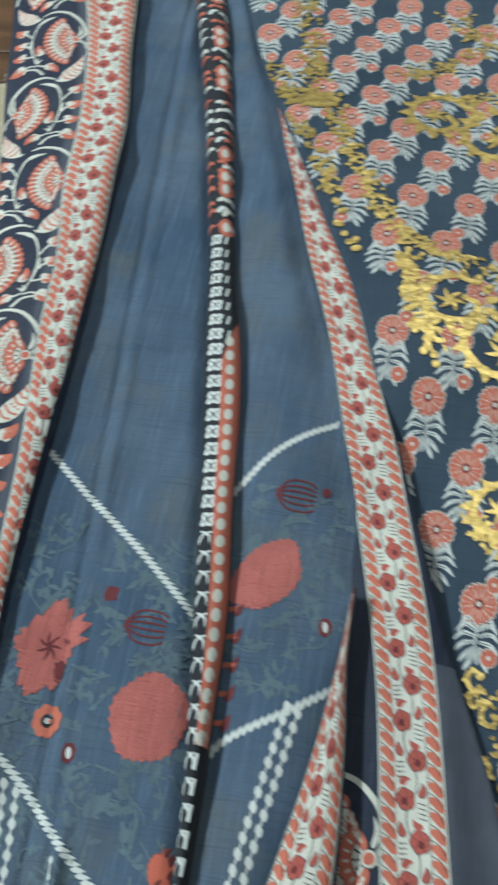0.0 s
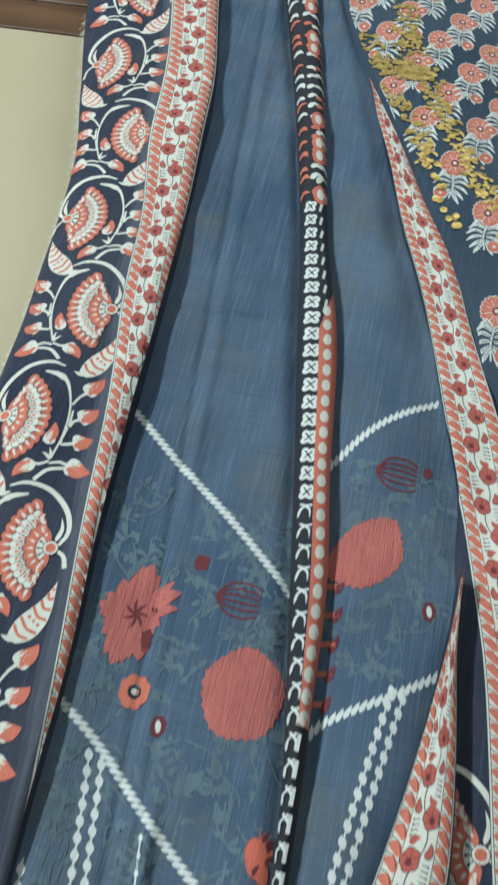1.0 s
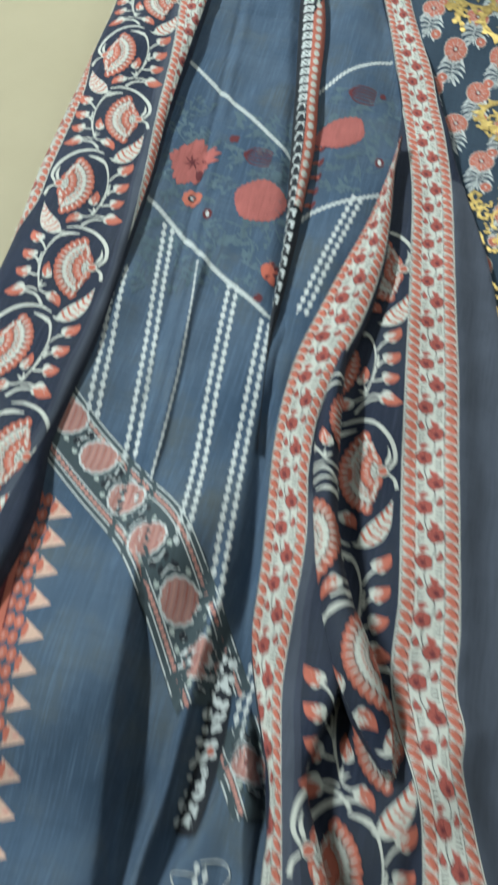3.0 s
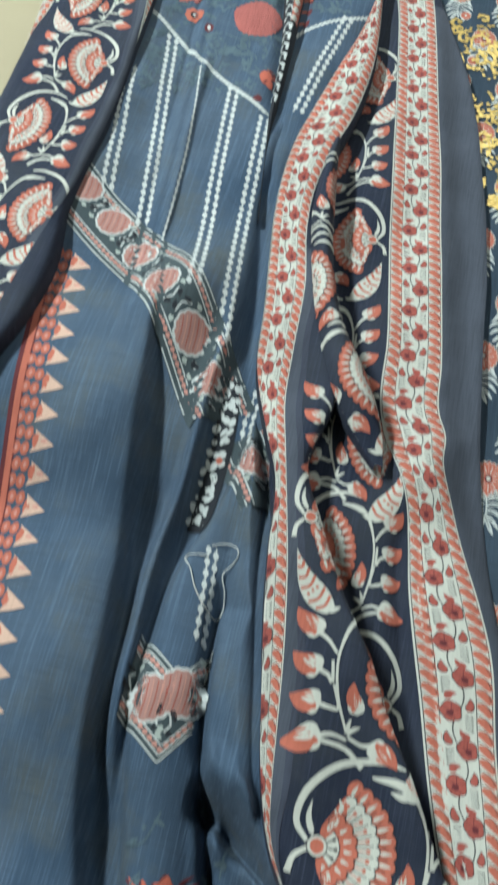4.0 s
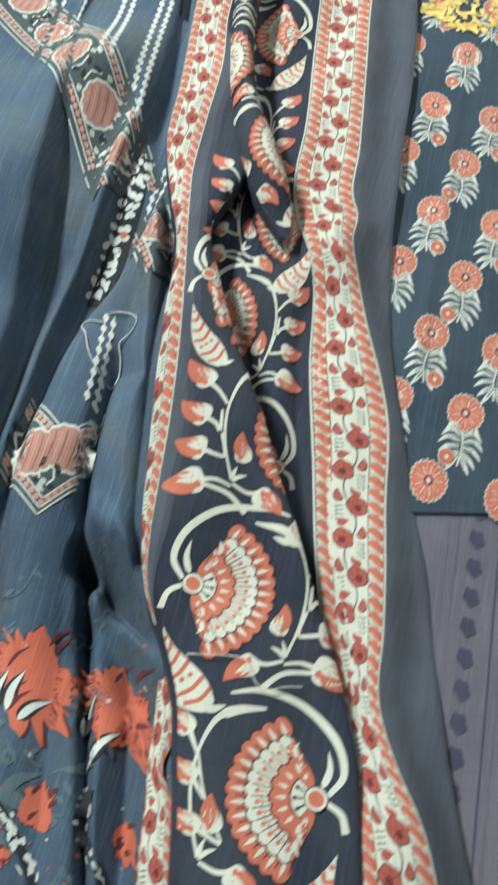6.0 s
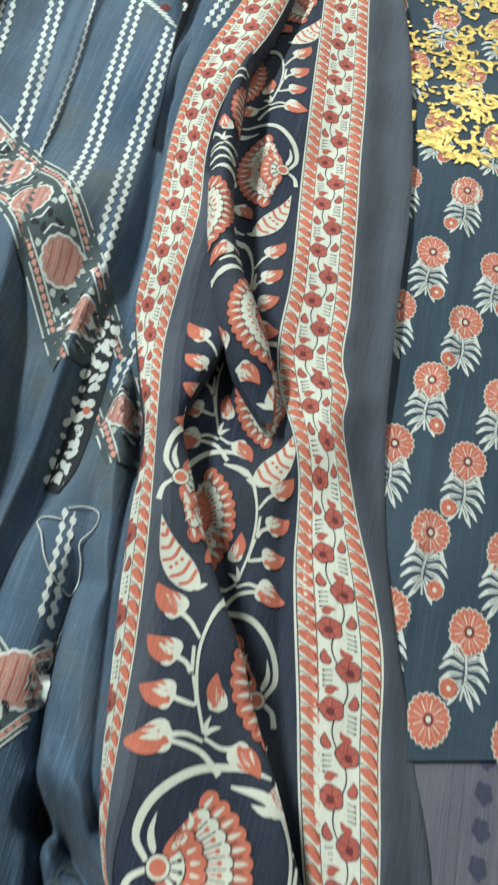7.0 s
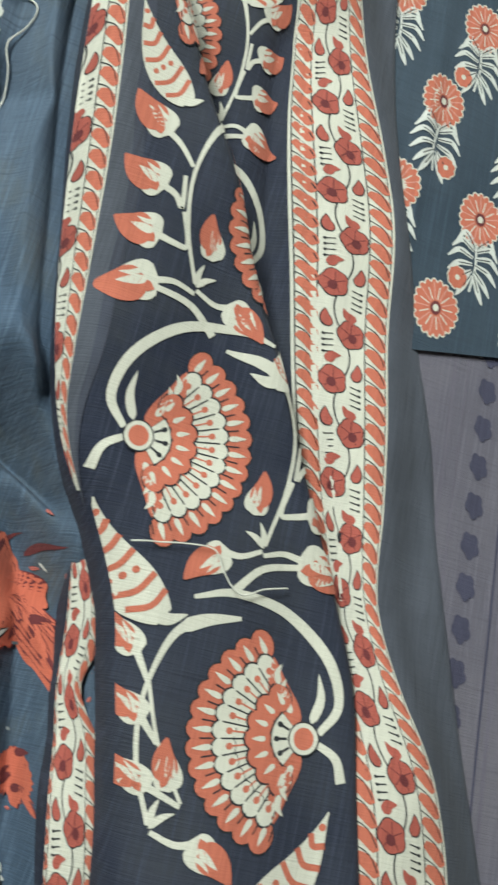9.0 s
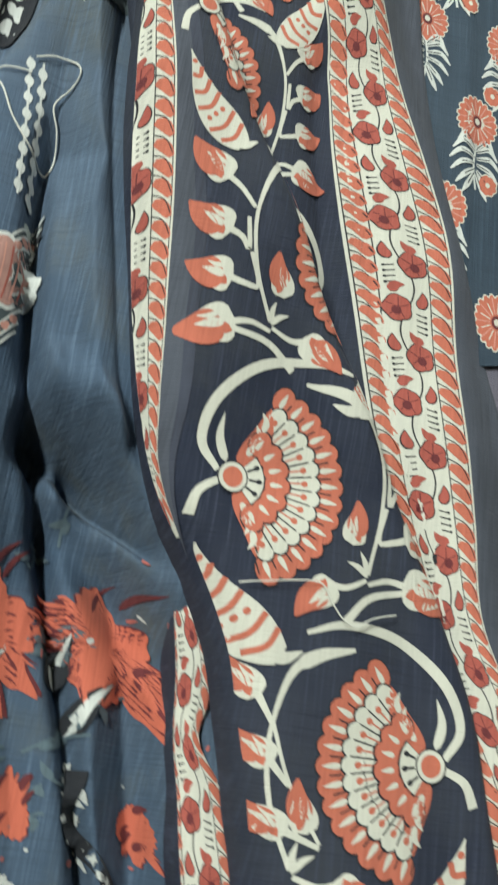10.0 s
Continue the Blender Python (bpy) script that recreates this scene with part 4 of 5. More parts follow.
# folded border: stripe, then flowers
lay_stripe(over_sheet, EL, ER, -0.226, 0.53, over_border, "stripe_print", lambda y: np.clip(0.55 * step(0.10, 0.0, y), 0, 0.9), None, 0.004)
keep_m = (lambda y: ER(y) + 0.0015, KR)
for o, s in (((0.104, -0.115), -1), ((0.1247, -0.2003), 1), ((0.1348, -0.2923), -1), ((0.1449, -0.3853), 1)):
    unit_print(over_sheet, over_border, o, s, scale=0.00101, onto=keep_m, squeeze=1.08, buds=o[1] > -0.25)
p = Print()
d = Placed(p, (0, 0), (1, 0), (0, 1))
for tip, foot, stem in (((93.5, -261), (107, -273), [(113, -282), (119, -292)]), ((101, -284), (114, -293), [(121, -300), (128, -310)]), ((105, -305), (121, -313), [(133, -317), (143, -325)])):
    bud(d, foot, tip, stem[:1], 8.0)
d.ribbon([(113, -281), (121, -299), (133, -316)], 1.2, CREAM, 1, 20)
p.lay(over_sheet, "bud_print", over_border, "red and cream bud print", onto=keep_m)
unit_print(over_sheet, over_border, (0.075, -0.027), 1, (0.2, -0.98), 0.00094, keep_m, squeeze=0.82)
unit_print(over_sheet, over_border, (0.067, 0.042), -1, (0.2, -0.98), 0.00094, keep_m, flower=False, leaf=False, squeeze=0.85)

# edge border: the flowers in the hollow, then its stripe
keep_e = (EDGELEFT, FL)
for o, s in (((0.012, 0.395), -1), ((0.016, 0.304), 1), ((0.026, 0.213), -1), ((0.038, 0.121), 1), ((0.078, -0.037), 1), ((0.090, -0.122), -1), ((0.067, 0.042), -1)):
    unit_print(edge_sheet, edge_border, o, s, onto=keep_e, squeeze=0.82, scale=0.00094)
lay_stripe(edge_sheet, FL, FR, -0.46, 0.95, edge_border, "stripe_print", None, None, 0.0)

# rolled pleat and the turned-under piece
for o, s in (((0.015, 0.23), -1), ((0.028, 0.15), 1), ((0.052, 0.075), -1)):
    unit_print(tube_sheet, rolled, o, s, (0.3, -0.95), 0.0009, buds=True)
lay_stripe(under_sheet, under_sheet.left, under_sheet.right, -0.465, -0.205, under_fold, "stripe_print", lambda y: 0.2 + 0 * y, None)


# ---- prints of the middle panels ----
def rope_line(sheet, parent, pts):
    p = Print()
    line = smooth_line(pts, 60) if len(pts) > 2 else np.linspace(pts[0], pts[1], 60)
    seg = np.r_[0, np.cumsum(np.linalg.norm(np.diff(line, axis=0), axis=1))]
    p.ribbon(pts, 0.0016, STEM, 0, 40)
    for s in np.arange(0.001, seg[-1] - 0.001, 0.0042):
        c = np.array([np.interp(s, seg, line[:, 0]), np.interp(s, seg, line[:, 1])])
        d = np.array([np.interp(s + 0.001, seg, line[:, 0]), np.interp(s + 0.001, seg, line[:, 1])]) - c
        d /= np.linalg.norm(d) + 1e-9
        n = np.array([-d[1], d[0]])
        p.leaf(c - d * 0.0032 - n * 0.0026, c + d * 0.0032 + n * 0.0026, 0.0026, WHITE, 1, 0.0, 0.3, 5)
    return p.lay(sheet, "rope_print", parent, "white twisted rope print")


def bead_pair(sheet, parent, pts, gap=0.0065, size=1.0, rows=2):
    p = Print()
    pts = [np.array(q) for q in pts]
    line = smooth_line(pts, 60) if len(pts) > 2 else np.linspace(pts[0], pts[1], 60)
    seg = np.r_[0, np.cumsum(np.linalg.norm(np.diff(line, axis=0), axis=1))]
    for r in range(rows):
        off = (r - (rows - 1) / 2) * gap
        p.ribbon([q + np.array((off, 0)) for q in pts], 0.0009, WHITE, 0, 40)
        for i, s in enumerate(np.arange(0.002 + 0.003 * r, seg[-1], 0.0078)):
            c = (np.interp(s, seg, line[:, 0]) + off, np.interp(s, seg, line[:, 1]))
            p.blob(c, 0.0021 * size, 0.0033 * size, WHITE, 1, 0.35, lambda t: 0.75 + 0.25 * abs(math.cos(2 * t)), 12)
    return p.lay(sheet, "bead_print", parent, "white bead line print")


rope_line(mid_sheet, middle_panel, [(-0.196, 0.609), (-0.163, 0.582), (-0.121, 0.550), (-0.070, 0.506)])
rope_line(mid_sheet, middle_panel, [(-0.180, 0.426), (-0.154, 0.409), (-0.119, 0.379), (-0.088, 0.355), (-0.053, 0.329)])
rope_line(right_sheet, right_panel, [(-0.069, 0.594), (-0.052, 0.617), (-0.034, 0.635), (-0.012, 0.652)])
rope_line(right_sheet, right_panel, [(-0.056, 0.430), (-0.045, 0.444), (-0.015, 0.463), (0.012, 0.484)])
for pts in ([(-0.174, 0.350), (-0.152, 0.210)], [(-0.154, 0.405), (-0.136, 0.30), (-0.118, 0.187)], [(-0.088, 0.356), (-0.077, 0.25), (-0.061, 0.121)], [(-0.055, 0.325), (-0.046, 0.21), (-0.033, 0.088)]):
    bead_pair(mid_sheet, middle_panel, pts)
bead_pair(mid_sheet, middle_panel, [(-0.121, 0.373), (-0.107, 0.284), (-0.098, 0.171)], 0.003, 0.6, 1)
bead_pair(right_sheet, right_panel, [(-0.011, 0.468), (-0.022, 0.40), (-0.031, 0.336)])
bead_pair(mid_sheet, middle_panel, [(-0.001, -0.056), (0.003, -0.086), (0.006, -0.116)], 0.005, 0.9)
bead_pair(mid_sheet, middle_panel, [(0.000, 0.075), (-0.003, 0.045), (-0.001, 0.02)], 0.005, 0.9)


def scalloped(n, a=0.08):
    return lambda t: 1 - a + a * abs(math.sin(n * t / 2)) + 0.02 * math.sin(3 * t + 1)


def ragged(seed, teeth=9, a=0.3):
    """An uneven, torn-looking rim of pointed teeth."""
    rng = random.Random(seed)
    cuts = sorted(rng.uniform(0, 2 * math.pi) for _ in range(teeth))
    tips = [rng.uniform(0.35, 1.0) for _ in range(teeth)]
    lean = [rng.uniform(0.3, 0.8) for _ in range(teeth)]

    def f(t):
        t = t % (2 * math.pi)
        k = sum(1 for c in cuts if c <= t) - 1
        c0, c1 = cuts[k], cuts[(k + 1) % teeth]
        span = (c1 - c0) % (2 * math.pi) or 1.0
        q = ((t - c0) % (2 * math.pi)) / span
        rise = q / lean[k] if q < lean[k] else (1 - q) / (1 - lean[k])
        return 1 - a + a * tips[k] * rise + 0.03 * math.sin(23 * t)
    return f


def coral_blob(sheet, parent, c, rx, ry, turn=0.0, corner=0.0):
    p = Print()
    rim = lambda t: 0.93 + 0.045 * abs(math.sin(13 * t)) + 0.035 * math.sin(2 * t + 1) + 0.03 * math.sin(5 * t) + corner * math.cos(3 * t + 0.6)
    p.blob(c, rx, ry, CORAL, 1, turn, rim, 110, 6)
    for k in range(26):
        a = 2 * math.pi * k / 26 + 0.1
        r0, r1 = 0.80 * rim(a), 1.04 * rim(a)
        q = [(rx * r * math.cos(a), ry * r * math.sin(a)) for r in (r0, r1)]
        ct, st = math.cos(turn), math.sin(turn)
        w = [(c[0] + x * ct - y * st, c[1] + x * st + y * ct) for x, y in q]
        p.leaf(w[0], w[1], 0.0026, CORAL, 2, 0.1, 0.1, 5)
    return p.lay(sheet, "flower_print", parent, "flat coral flower print with a scalloped rim")


def star_flower(sheet, parent, c, r):
    """An open blossom of long pointed petals round a dark heart."""
    p = Print()
    for a, ln, w in ((80, 1.15, 0.62), (128, 0.80, 0.6), (178, 0.95, 0.66), (222, 0.85, 0.6), (262, 1.15, 0.66), (300, 1.05, 0.62), (352, 0.85, 0.5), (28, 1.35, 0.52)):
        a = radians(a)
        t = (c[0] + r * ln * 0.86 * math.cos(a), c[1] + r * 1.2 * ln * math.sin(a))
        p.leaf((c[0], c[1]), (t[0], t[1]), r * w * 1.08, MAROON, 1, 0.06, 0.45, 14)
        p.leaf((c[0], c[1]), (t[0], t[1]), r * w, CORAL, 2, 0.06, 0.45, 14)
        for k in (-0.25, 0.25):
            e = (c[0] + r * ln * 0.80 * math.cos(a + k), c[1] + r * 1.1 * ln * math.sin(a + k))
            p.leaf((c[0], c[1]), e, r * w * 0.7, CORAL, 2, 0.0, 0.4, 10)
    for k in range(7):
        a = 0.9 * k
        p.leaf((c[0] + 0.002, c[1]), (c[0] + 0.002 + 0.32 * r * math.cos(a), c[1] + 0.4 * r * math.sin(a)), 0.0018, MAROON, 4, 0.1)
    return p.lay(sheet, "flower_print", parent, "open coral blossom print with pointed petals")


def spiky_flower(sheet, parent, c, rx, ry, seed, turn=0.0, teeth=9):
    p = Print()
    p.blob(c, rx * 1.02, ry * 1.02, MAROON, 0, turn + 0.05, ragged(seed, teeth, 0.46), 150, 6)
    p.blob(c, rx, ry, FLAME, 1, turn, ragged(seed, teeth, 0.44), 150, 6)
    rng = random.Random(seed)
    for k in range(5):
        a = rng.uniform(0, 6.28)
        q = (c[0] + 0.5 * rx * math.cos(a), c[1] + 0.5 * ry * math.sin(a))
        p.leaf(q, (q[0] + 0.3 * rx, q[1] + 0.35 * ry), 0.0022, MAROON, 2, 0.1)
    return p.lay(sheet, "flower_print", parent, "ragged coral blossom print")


coral_blob(mid_sheet, middle_panel, (-0.089, 0.450), 0.0215, 0.0262, 0.1)
coral_blob(right_sheet, right_panel, (-0.039, 0.540), 0.0178, 0.0275, -0.5, 0.05)
star_flower(mid_sheet, middle_panel, (-0.157, 0.480), 0.0225)
spiky_flower(mid_sheet, middle_panel, (-0.064, 0.374), 0.008, 0.016, 8, 0.2, 7)

def daisy(sheet, parent, c, r):
    p = Print()
    p.blob(c, r, r * 1.1, RED, 1, 0, scalloped(8, 0.12), 48, 3)
    p.blob(c, r * 0.42, r * 0.45, INKD, 2, 0, None, 16)
    p.blob(c, r * 0.2, r * 0.2, WHITE, 3, 0, None, 10)
    return p.lay(sheet, "small_flower_print", parent, "small red daisy print")


def eye_mark(sheet, parent, c):
    p = Print()
    p.blob(c, 0.0040, 0.0058, MAROON, 1, 0, scalloped(7, 0.15), 24)
    p.blob(c, 0.0015, 0.0032, WHITE, 2, 0.2, None, 14)
    return p.lay(sheet, "small_flower_print", parent, "tiny dark red and white mark")


def tulip(sheet, parent, c, w, h):
    p = Print()
    for k in (-1, -0.55, -0.15, 0.25, 0.6, 1):
        p.ribbon([(c[0] - w, c[1] + 0.1 * k * h), (c[0] - 0.4 * w, c[1] + 0.9 * k * h), (c[0] + 0.5 * w, c[1] + k * h), (c[0] + w, c[1] + 0.75 * k * h)], 0.0012, MAROON, 1, 12)
    return p.lay(sheet, "tulip_print", parent, "dark red tulip outline print")


def berry(sheet, parent, c, r):
    p = Print()
    p.blob(c, r, r * 1.15, MAROON, 1, 0, ragged(int(c[1] * 1000), 7, 0.4), 36)
    return p.lay(sheet, "berry_print", parent, "dark red berry print")


daisy(mid_sheet, middle_panel, (-0.144, 0.439), 0.0085)
eye_mark(mid_sheet, middle_panel, (-0.127, 0.424))
eye_mark(right_sheet, right_panel, (-0.001, 0.514))
tulip(mid_sheet, middle_panel, (-0.103, 0.500), 0.012, 0.010)
tulip(right_sheet, right_panel, (-0.030, 0.594), 0.012, 0.010)
berry(mid_sheet, middle_panel, (-0.128, 0.517), 0.006)
berry(mid_sheet, middle_panel, (-0.066, 0.345), 0.005)
berry(right_sheet, right_panel, (-0.012, 0.600), 0.004)


def mist(sheet, parent, x0, x1, y0, y1, n, seed, fill=0.5):
    """Faint grey-green leaves, stems and cloudy patches of the ground print."""
    rng = random.Random(seed)
    p = Print()
    for _ in range(n):
        c = np.array((rng.uniform(x0, x1), rng.uniform(y0, y1)))
        a = rng.uniform(0, 6.28)
        ln = rng.uniform(0.010, 0.026)
        e = c + ln * np.array((math.cos(a), math.sin(a)))
        if rng.random() < fill:
            p.leaf(c, e, rng.uniform(0.004, 0.009), MIST, 0, rng.uniform(-0.2, 0.2), 0.2, 8)
        else:
            m = (c + e) / 2 + np.array((rng.uniform(-1, 1), rng.uniform(-1, 1))) * 0.006
            p.ribbon([c, m, e], 0.0011, MIST, 0, 10)
            for k in range(3):
                q = c + (e - c) * (0.25 + 0.25 * k)
                p.leaf(q, q + np.array((rng.uniform(-1, 1), rng.uniform(-1, 1))) * 0.008, 0.003, MIST, 0, 0.1)
    return tagged(p.lay(sheet, "ground_print", parent, "faint grey-green leaf print", rise=0.0002), kind="stuff")


mist(mid_sheet, middle_panel, -0.185, -0.062, 0.34, 0.56, 160, 3, 0.06)
mist(right_sheet, right_panel, -0.055, 0.004, 0.47, 0.60, 46, 5, 0.08)
mist(mid_sheet, middle_panel, -0.005, 0.075, -0.40, -0.235, 60, 9, 0.03)


# woven band with round flowers
def diamond_band(sheet, parent, centre, width, flowers, name="flower_band_print", upright=False):
    p = Print()
    line = smooth_line(centre, 50) if len(centre) > 2 else np.linspace(centre[0], centre[1], 30)
    t = np.gradient(line, axis=0)
    t /= np.linalg.norm(t, axis=1)[:, None]
    n = np.tile((0.0, 1.0), (len(line), 1)) if upright else np.stack([-t[:, 1], t[:, 0]], 1)
    seg = np.r_[0, np.cumsum(np.linalg.norm(np.diff(line, axis=0), axis=1))]
    cols = np.linspace(-0.5, 0.5, 15)
    pts = [q + m * width * c for q, m in zip(line, n) for c in cols]
    p.add(pts, [[i * 15 + j, (i + 1) * 15 + j, (i + 1) * 15 + j + 1, i * 15 + j + 1] for i in range(len(line) - 1) for j in range(14)], SMOKE, 0)
    for off in (0.48, 0.40, 0.29, -0.29, -0.40, -0.48):
        p.ribbon(line + n * width * off, 0.0009, WHITE, 1, len(line))
    for off in (0.345, -0.345):
        for s in np.arange(0.002, seg[-1], 0.0046):
            c = np.array([np.interp(s, seg, (line + n * width * off)[:, k]) for k in (0, 1)])
            d = np.array([np.interp(s, seg, t[:, k]) for k in (0, 1)])
            p.leaf(c - d * 0.0021, c + d * 0.0021, 0.0030, PINK, 2, 0, 0.3, 5)
    for i, c in enumerate(flowers):
        r = 0.0118 * width / 0.045
        p.blob(c, r * 1.12, r * 1.12, WHITE, 2, 0, scalloped(14, 0.08), 48, 3)
        p.blob(c, r, r, ROSY, 3, 0, scalloped(14, 0.1), 48, 3)
        for k in range(-4, 5):
            h = math.sqrt(max(0, 1 - (k / 4.6) ** 2)) * r * 0.80
            p.ribbon([(c[0] + k * r / 4.8, c[1] - h), (c[0] + k * r / 4.8 + 0.0006, c[1]), (c[0] + k * r / 4.8, c[1] + h)], 0.0006, DEEPRED if k % 2 else PINK, 4, 8)
        c = np.array(c)
        k = int(np.argmin(np.linalg.norm(line - c, axis=1)))
        for sg in (1, -1):
            for fw in (1, -1):
                q = c + t[k] * fw * r * 1.25 + n[k] * sg * width * 0.13
                p.leaf(c + t[k] * fw * r * 0.9 + n[k] * sg * r * 0.75, q + n[k] * sg * 0.004, 0.0036, STEM, 2, 0.2 * sg * fw, 0.2)
                p.ribbon([c + t[k] * fw * r * 1.5, q], 0.0012, WHITE, 2, 5)
                p.leaf(q + t[k] * fw * 0.001, q + t[k] * fw * 0.006 - n[k] * sg * 0.003, 0.0034, INKD, 3, 0.1, 0.2)
    return p.lay(sheet, name, parent, "grey-green band print with round rose flowers")


diamond_band(mid_sheet, middle_panel, [(-0.215, 0.235), (-0.167, 0.196), (-0.129, 0.167), (-0.092, 0.138), (-0.057, 0.095), (-0.020, 0.040)], 0.047, [(-0.166, 0.204), (-0.138, 0.181), (-0.110, 0.155), (-0.084, 0.122), (-0.054, 0.090), (-0.034, 0.060)])
diamond_band(mid_sheet, middle_panel, [(-0.004, 0.030), (0.010, 0.008), (0.026, -0.018)], 0.040, [(0.010, 0.006)])
diamond_band(mid_sheet, middle_panel, [(-0.0300, -0.1420), (-0.020, -0.1500), (-0.011, -0.1570), (-0.002, -0.1640), (0.0005, -0.1655), (0.0025, -0.1635), (0.0085, -0.154), (0.0150, -0.143)], 0.052, [(-0.0134, -0.1560), (0.0040, -0.1490)], "flower_band_print", True)

# twisted white piece in the fold
p = Print()
p.ribbon([(-0.022, 0.070), (-0.017, 0.040), (-0.015, 0.008), (-0.016, -0.040)], 0.0135, INKD, 4, 24, 6)
rng = random.Random(11)
for k in range(13):
    y = 0.066 - 0.0082 * k
    for q in (-1, 0.2, 1):
        c = (-0.0175 + 0.004 * q + rng.uniform(-0.001, 0.001) + 0.02 * (y - 0.03), y + rng.uniform(-0.002, 0.002))
        p.blob(c, rng.uniform(0.0014, 0.0026), rng.uniform(0.0016, 0.0042), WHITE, 5, rng.uniform(-0.7, 0.7), None, 12)
p.blob((-0.015, 0.012), 0.0022, 0.0025, RED, 6)
p.lay(mid_sheet, "twisted_border_print", middle_panel, "black and white twisted border print")

# triangle border at the panel's outer side
p = Print()
for k in range(28):
    y = 0.136 - 0.0212 * k
    x = -0.141 + 0.153 * (0.136 - y)
    pts = [(x + 0.001, y - 0.002), (x - 0.0145, y + 0.0082), (x - 0.0125, y), (x - 0.0145, y - 0.0078)]
    p.add([pts[0], ((pts[0][0] + pts[1][0]) / 2, (pts[0][1] + pts[1][1]) / 2), pts[1], pts[2], pts[3], ((pts[0][0] + pts[3][0]) / 2, (pts[0][1] + pts[3][1]) / 2)], [[0, 1, 3, 5], [1, 2, 3], [3, 4, 5]], PEACH, 1)
    p.blob((x - 0.0128, y + 0.001), 0.0030, 0.0066, RED, 2, 0, ragged(k, 5, 0.4), 20)
    p.blob((x - 0.0065, y + 0.0005), 0.0025, 0.0012, PINK, 2, 0, None, 10)
    for j in (0, 1):
        for c in (0.0185, 0.0245):
            p.blob((x - c, y + 0.0053 - 0.0106 * j), 0.0030, 0.0046, RED, 1, 0, None, 14)
            p.blob((x - c, y + 0.0053 - 0.0106 * j), 0.0011, 0.0020, PINK, 2, 0, None, 8)
p.ribbon([(-0.172, 0.142), (-0.172 + 0.153 * 0.57, -0.43)], 0.008, MAROON, 1, 90, 3)
p.ribbon([(-0.171, 0.142), (-0.171 + 0.153 * 0.57, -0.43)], 0.004, RED, 2, 90, 2)
p.lay(mid_sheet, "triangle_print", middle_panel, "row of cream and red triangle prints")

# ragged blossoms near the pleats' lower end
for c, rx, ry, seed, turn, teeth in (
    ((0.0264, -0.2776), 0.0280, 0.0395, 21, 0.9, 12), ((0.0755, -0.2796), 0.0205, 0.0375, 25, 0.9, 11), ((-0.0306, -0.2966), 0.0110, 0.0285, 29, 0.5, 8),
    ((-0.0156, -0.3356), 0.0100, 0.0200, 30, 0.3, 7), ((0.0024, -0.3436), 0.0082, 0.0205, 32, 0.3, 7), ((0.0504, -0.3356), 0.0110, 0.0155, 31, 0.4, 7),
    ((0.0964, -0.3386), 0.0078, 0.0130, 33, 0.4, 7), ((0.0404, -0.3616), 0.0082, 0.0064, 35, 0.1, 6), ((0.046, -0.386), 0.011, 0.011, 37, 0.5, 6), ((0.118, -0.352), 0.010, 0.012, 39, 0.2, 6)):
    spiky_flower(mid_sheet, middle_panel, c, rx, ry, seed, turn, teeth)


def white_trunk(pts, w, seed):
    rng = random.Random(seed)
    p = Print()
    line = smooth_line(pts, 40)
    p.ribbon(pts, lambda t: w * (1.3 - 0.5 * t), INKD, 1, 24)
    for i, q in enumerate(line):
        for k in range(2):
            if rng.random() < 0.6:
                c = (q[0] + rng.uniform(-w, w) * 0.7, q[1] + rng.uniform(-0.003, 0.003))
                p.blob(c, rng.uniform(0.15, 0.55) * w, rng.uniform(0.3, 1.0) * w, WHITE, 2 + k, rng.uniform(0, 1.2), ragged(seed + 7 * i + k, 6, 0.5), 20)
    p.lay(mid_sheet, "stem_print", middle_panel, "broken white stem print")


white_trunk([(0.0114, -0.3076), (0.0214, -0.3326), (0.0394, -0.3456), (0.0614, -0.3706), (0.082, -0.41)], 0.0046, 1)
white_trunk([(0.0724, -0.3216), (0.0734, -0.3396), (0.0864, -0.3526), (0.100, -0.372), (0.112, -0.40)], 0.0044, 2)
white_trunk([(0.1114, -0.3356), (0.117, -0.343), (0.1254, -0.3496)], 0.0050, 3)
white_trunk([(0.004, -0.362), (0.0094, -0.3706), (0.013, -0.382)], 0.0056, 4)
p = Print()
for a, b_ in (((0.0274, -0.2990), (0.0400, -0.2850)), ((0.0670, -0.3110), (0.0800, -0.2910)), ((0.0134, -0.2990), (0.0140, -0.2760)), ((0.0605, -0.2960), (0.0615, -0.2760)), ((0.0200, -0.2960), (0.0225, -0.2740))):
    p.leaf(a, b_, 0.0085, INKD, 2, 0.1, 0.2)
    p.leaf(a, b_, 0.0042, WHITE, 3, 0.1, 0.2)
p.lay(mid_sheet, "leaf_print", middle_panel, "white leaf print")

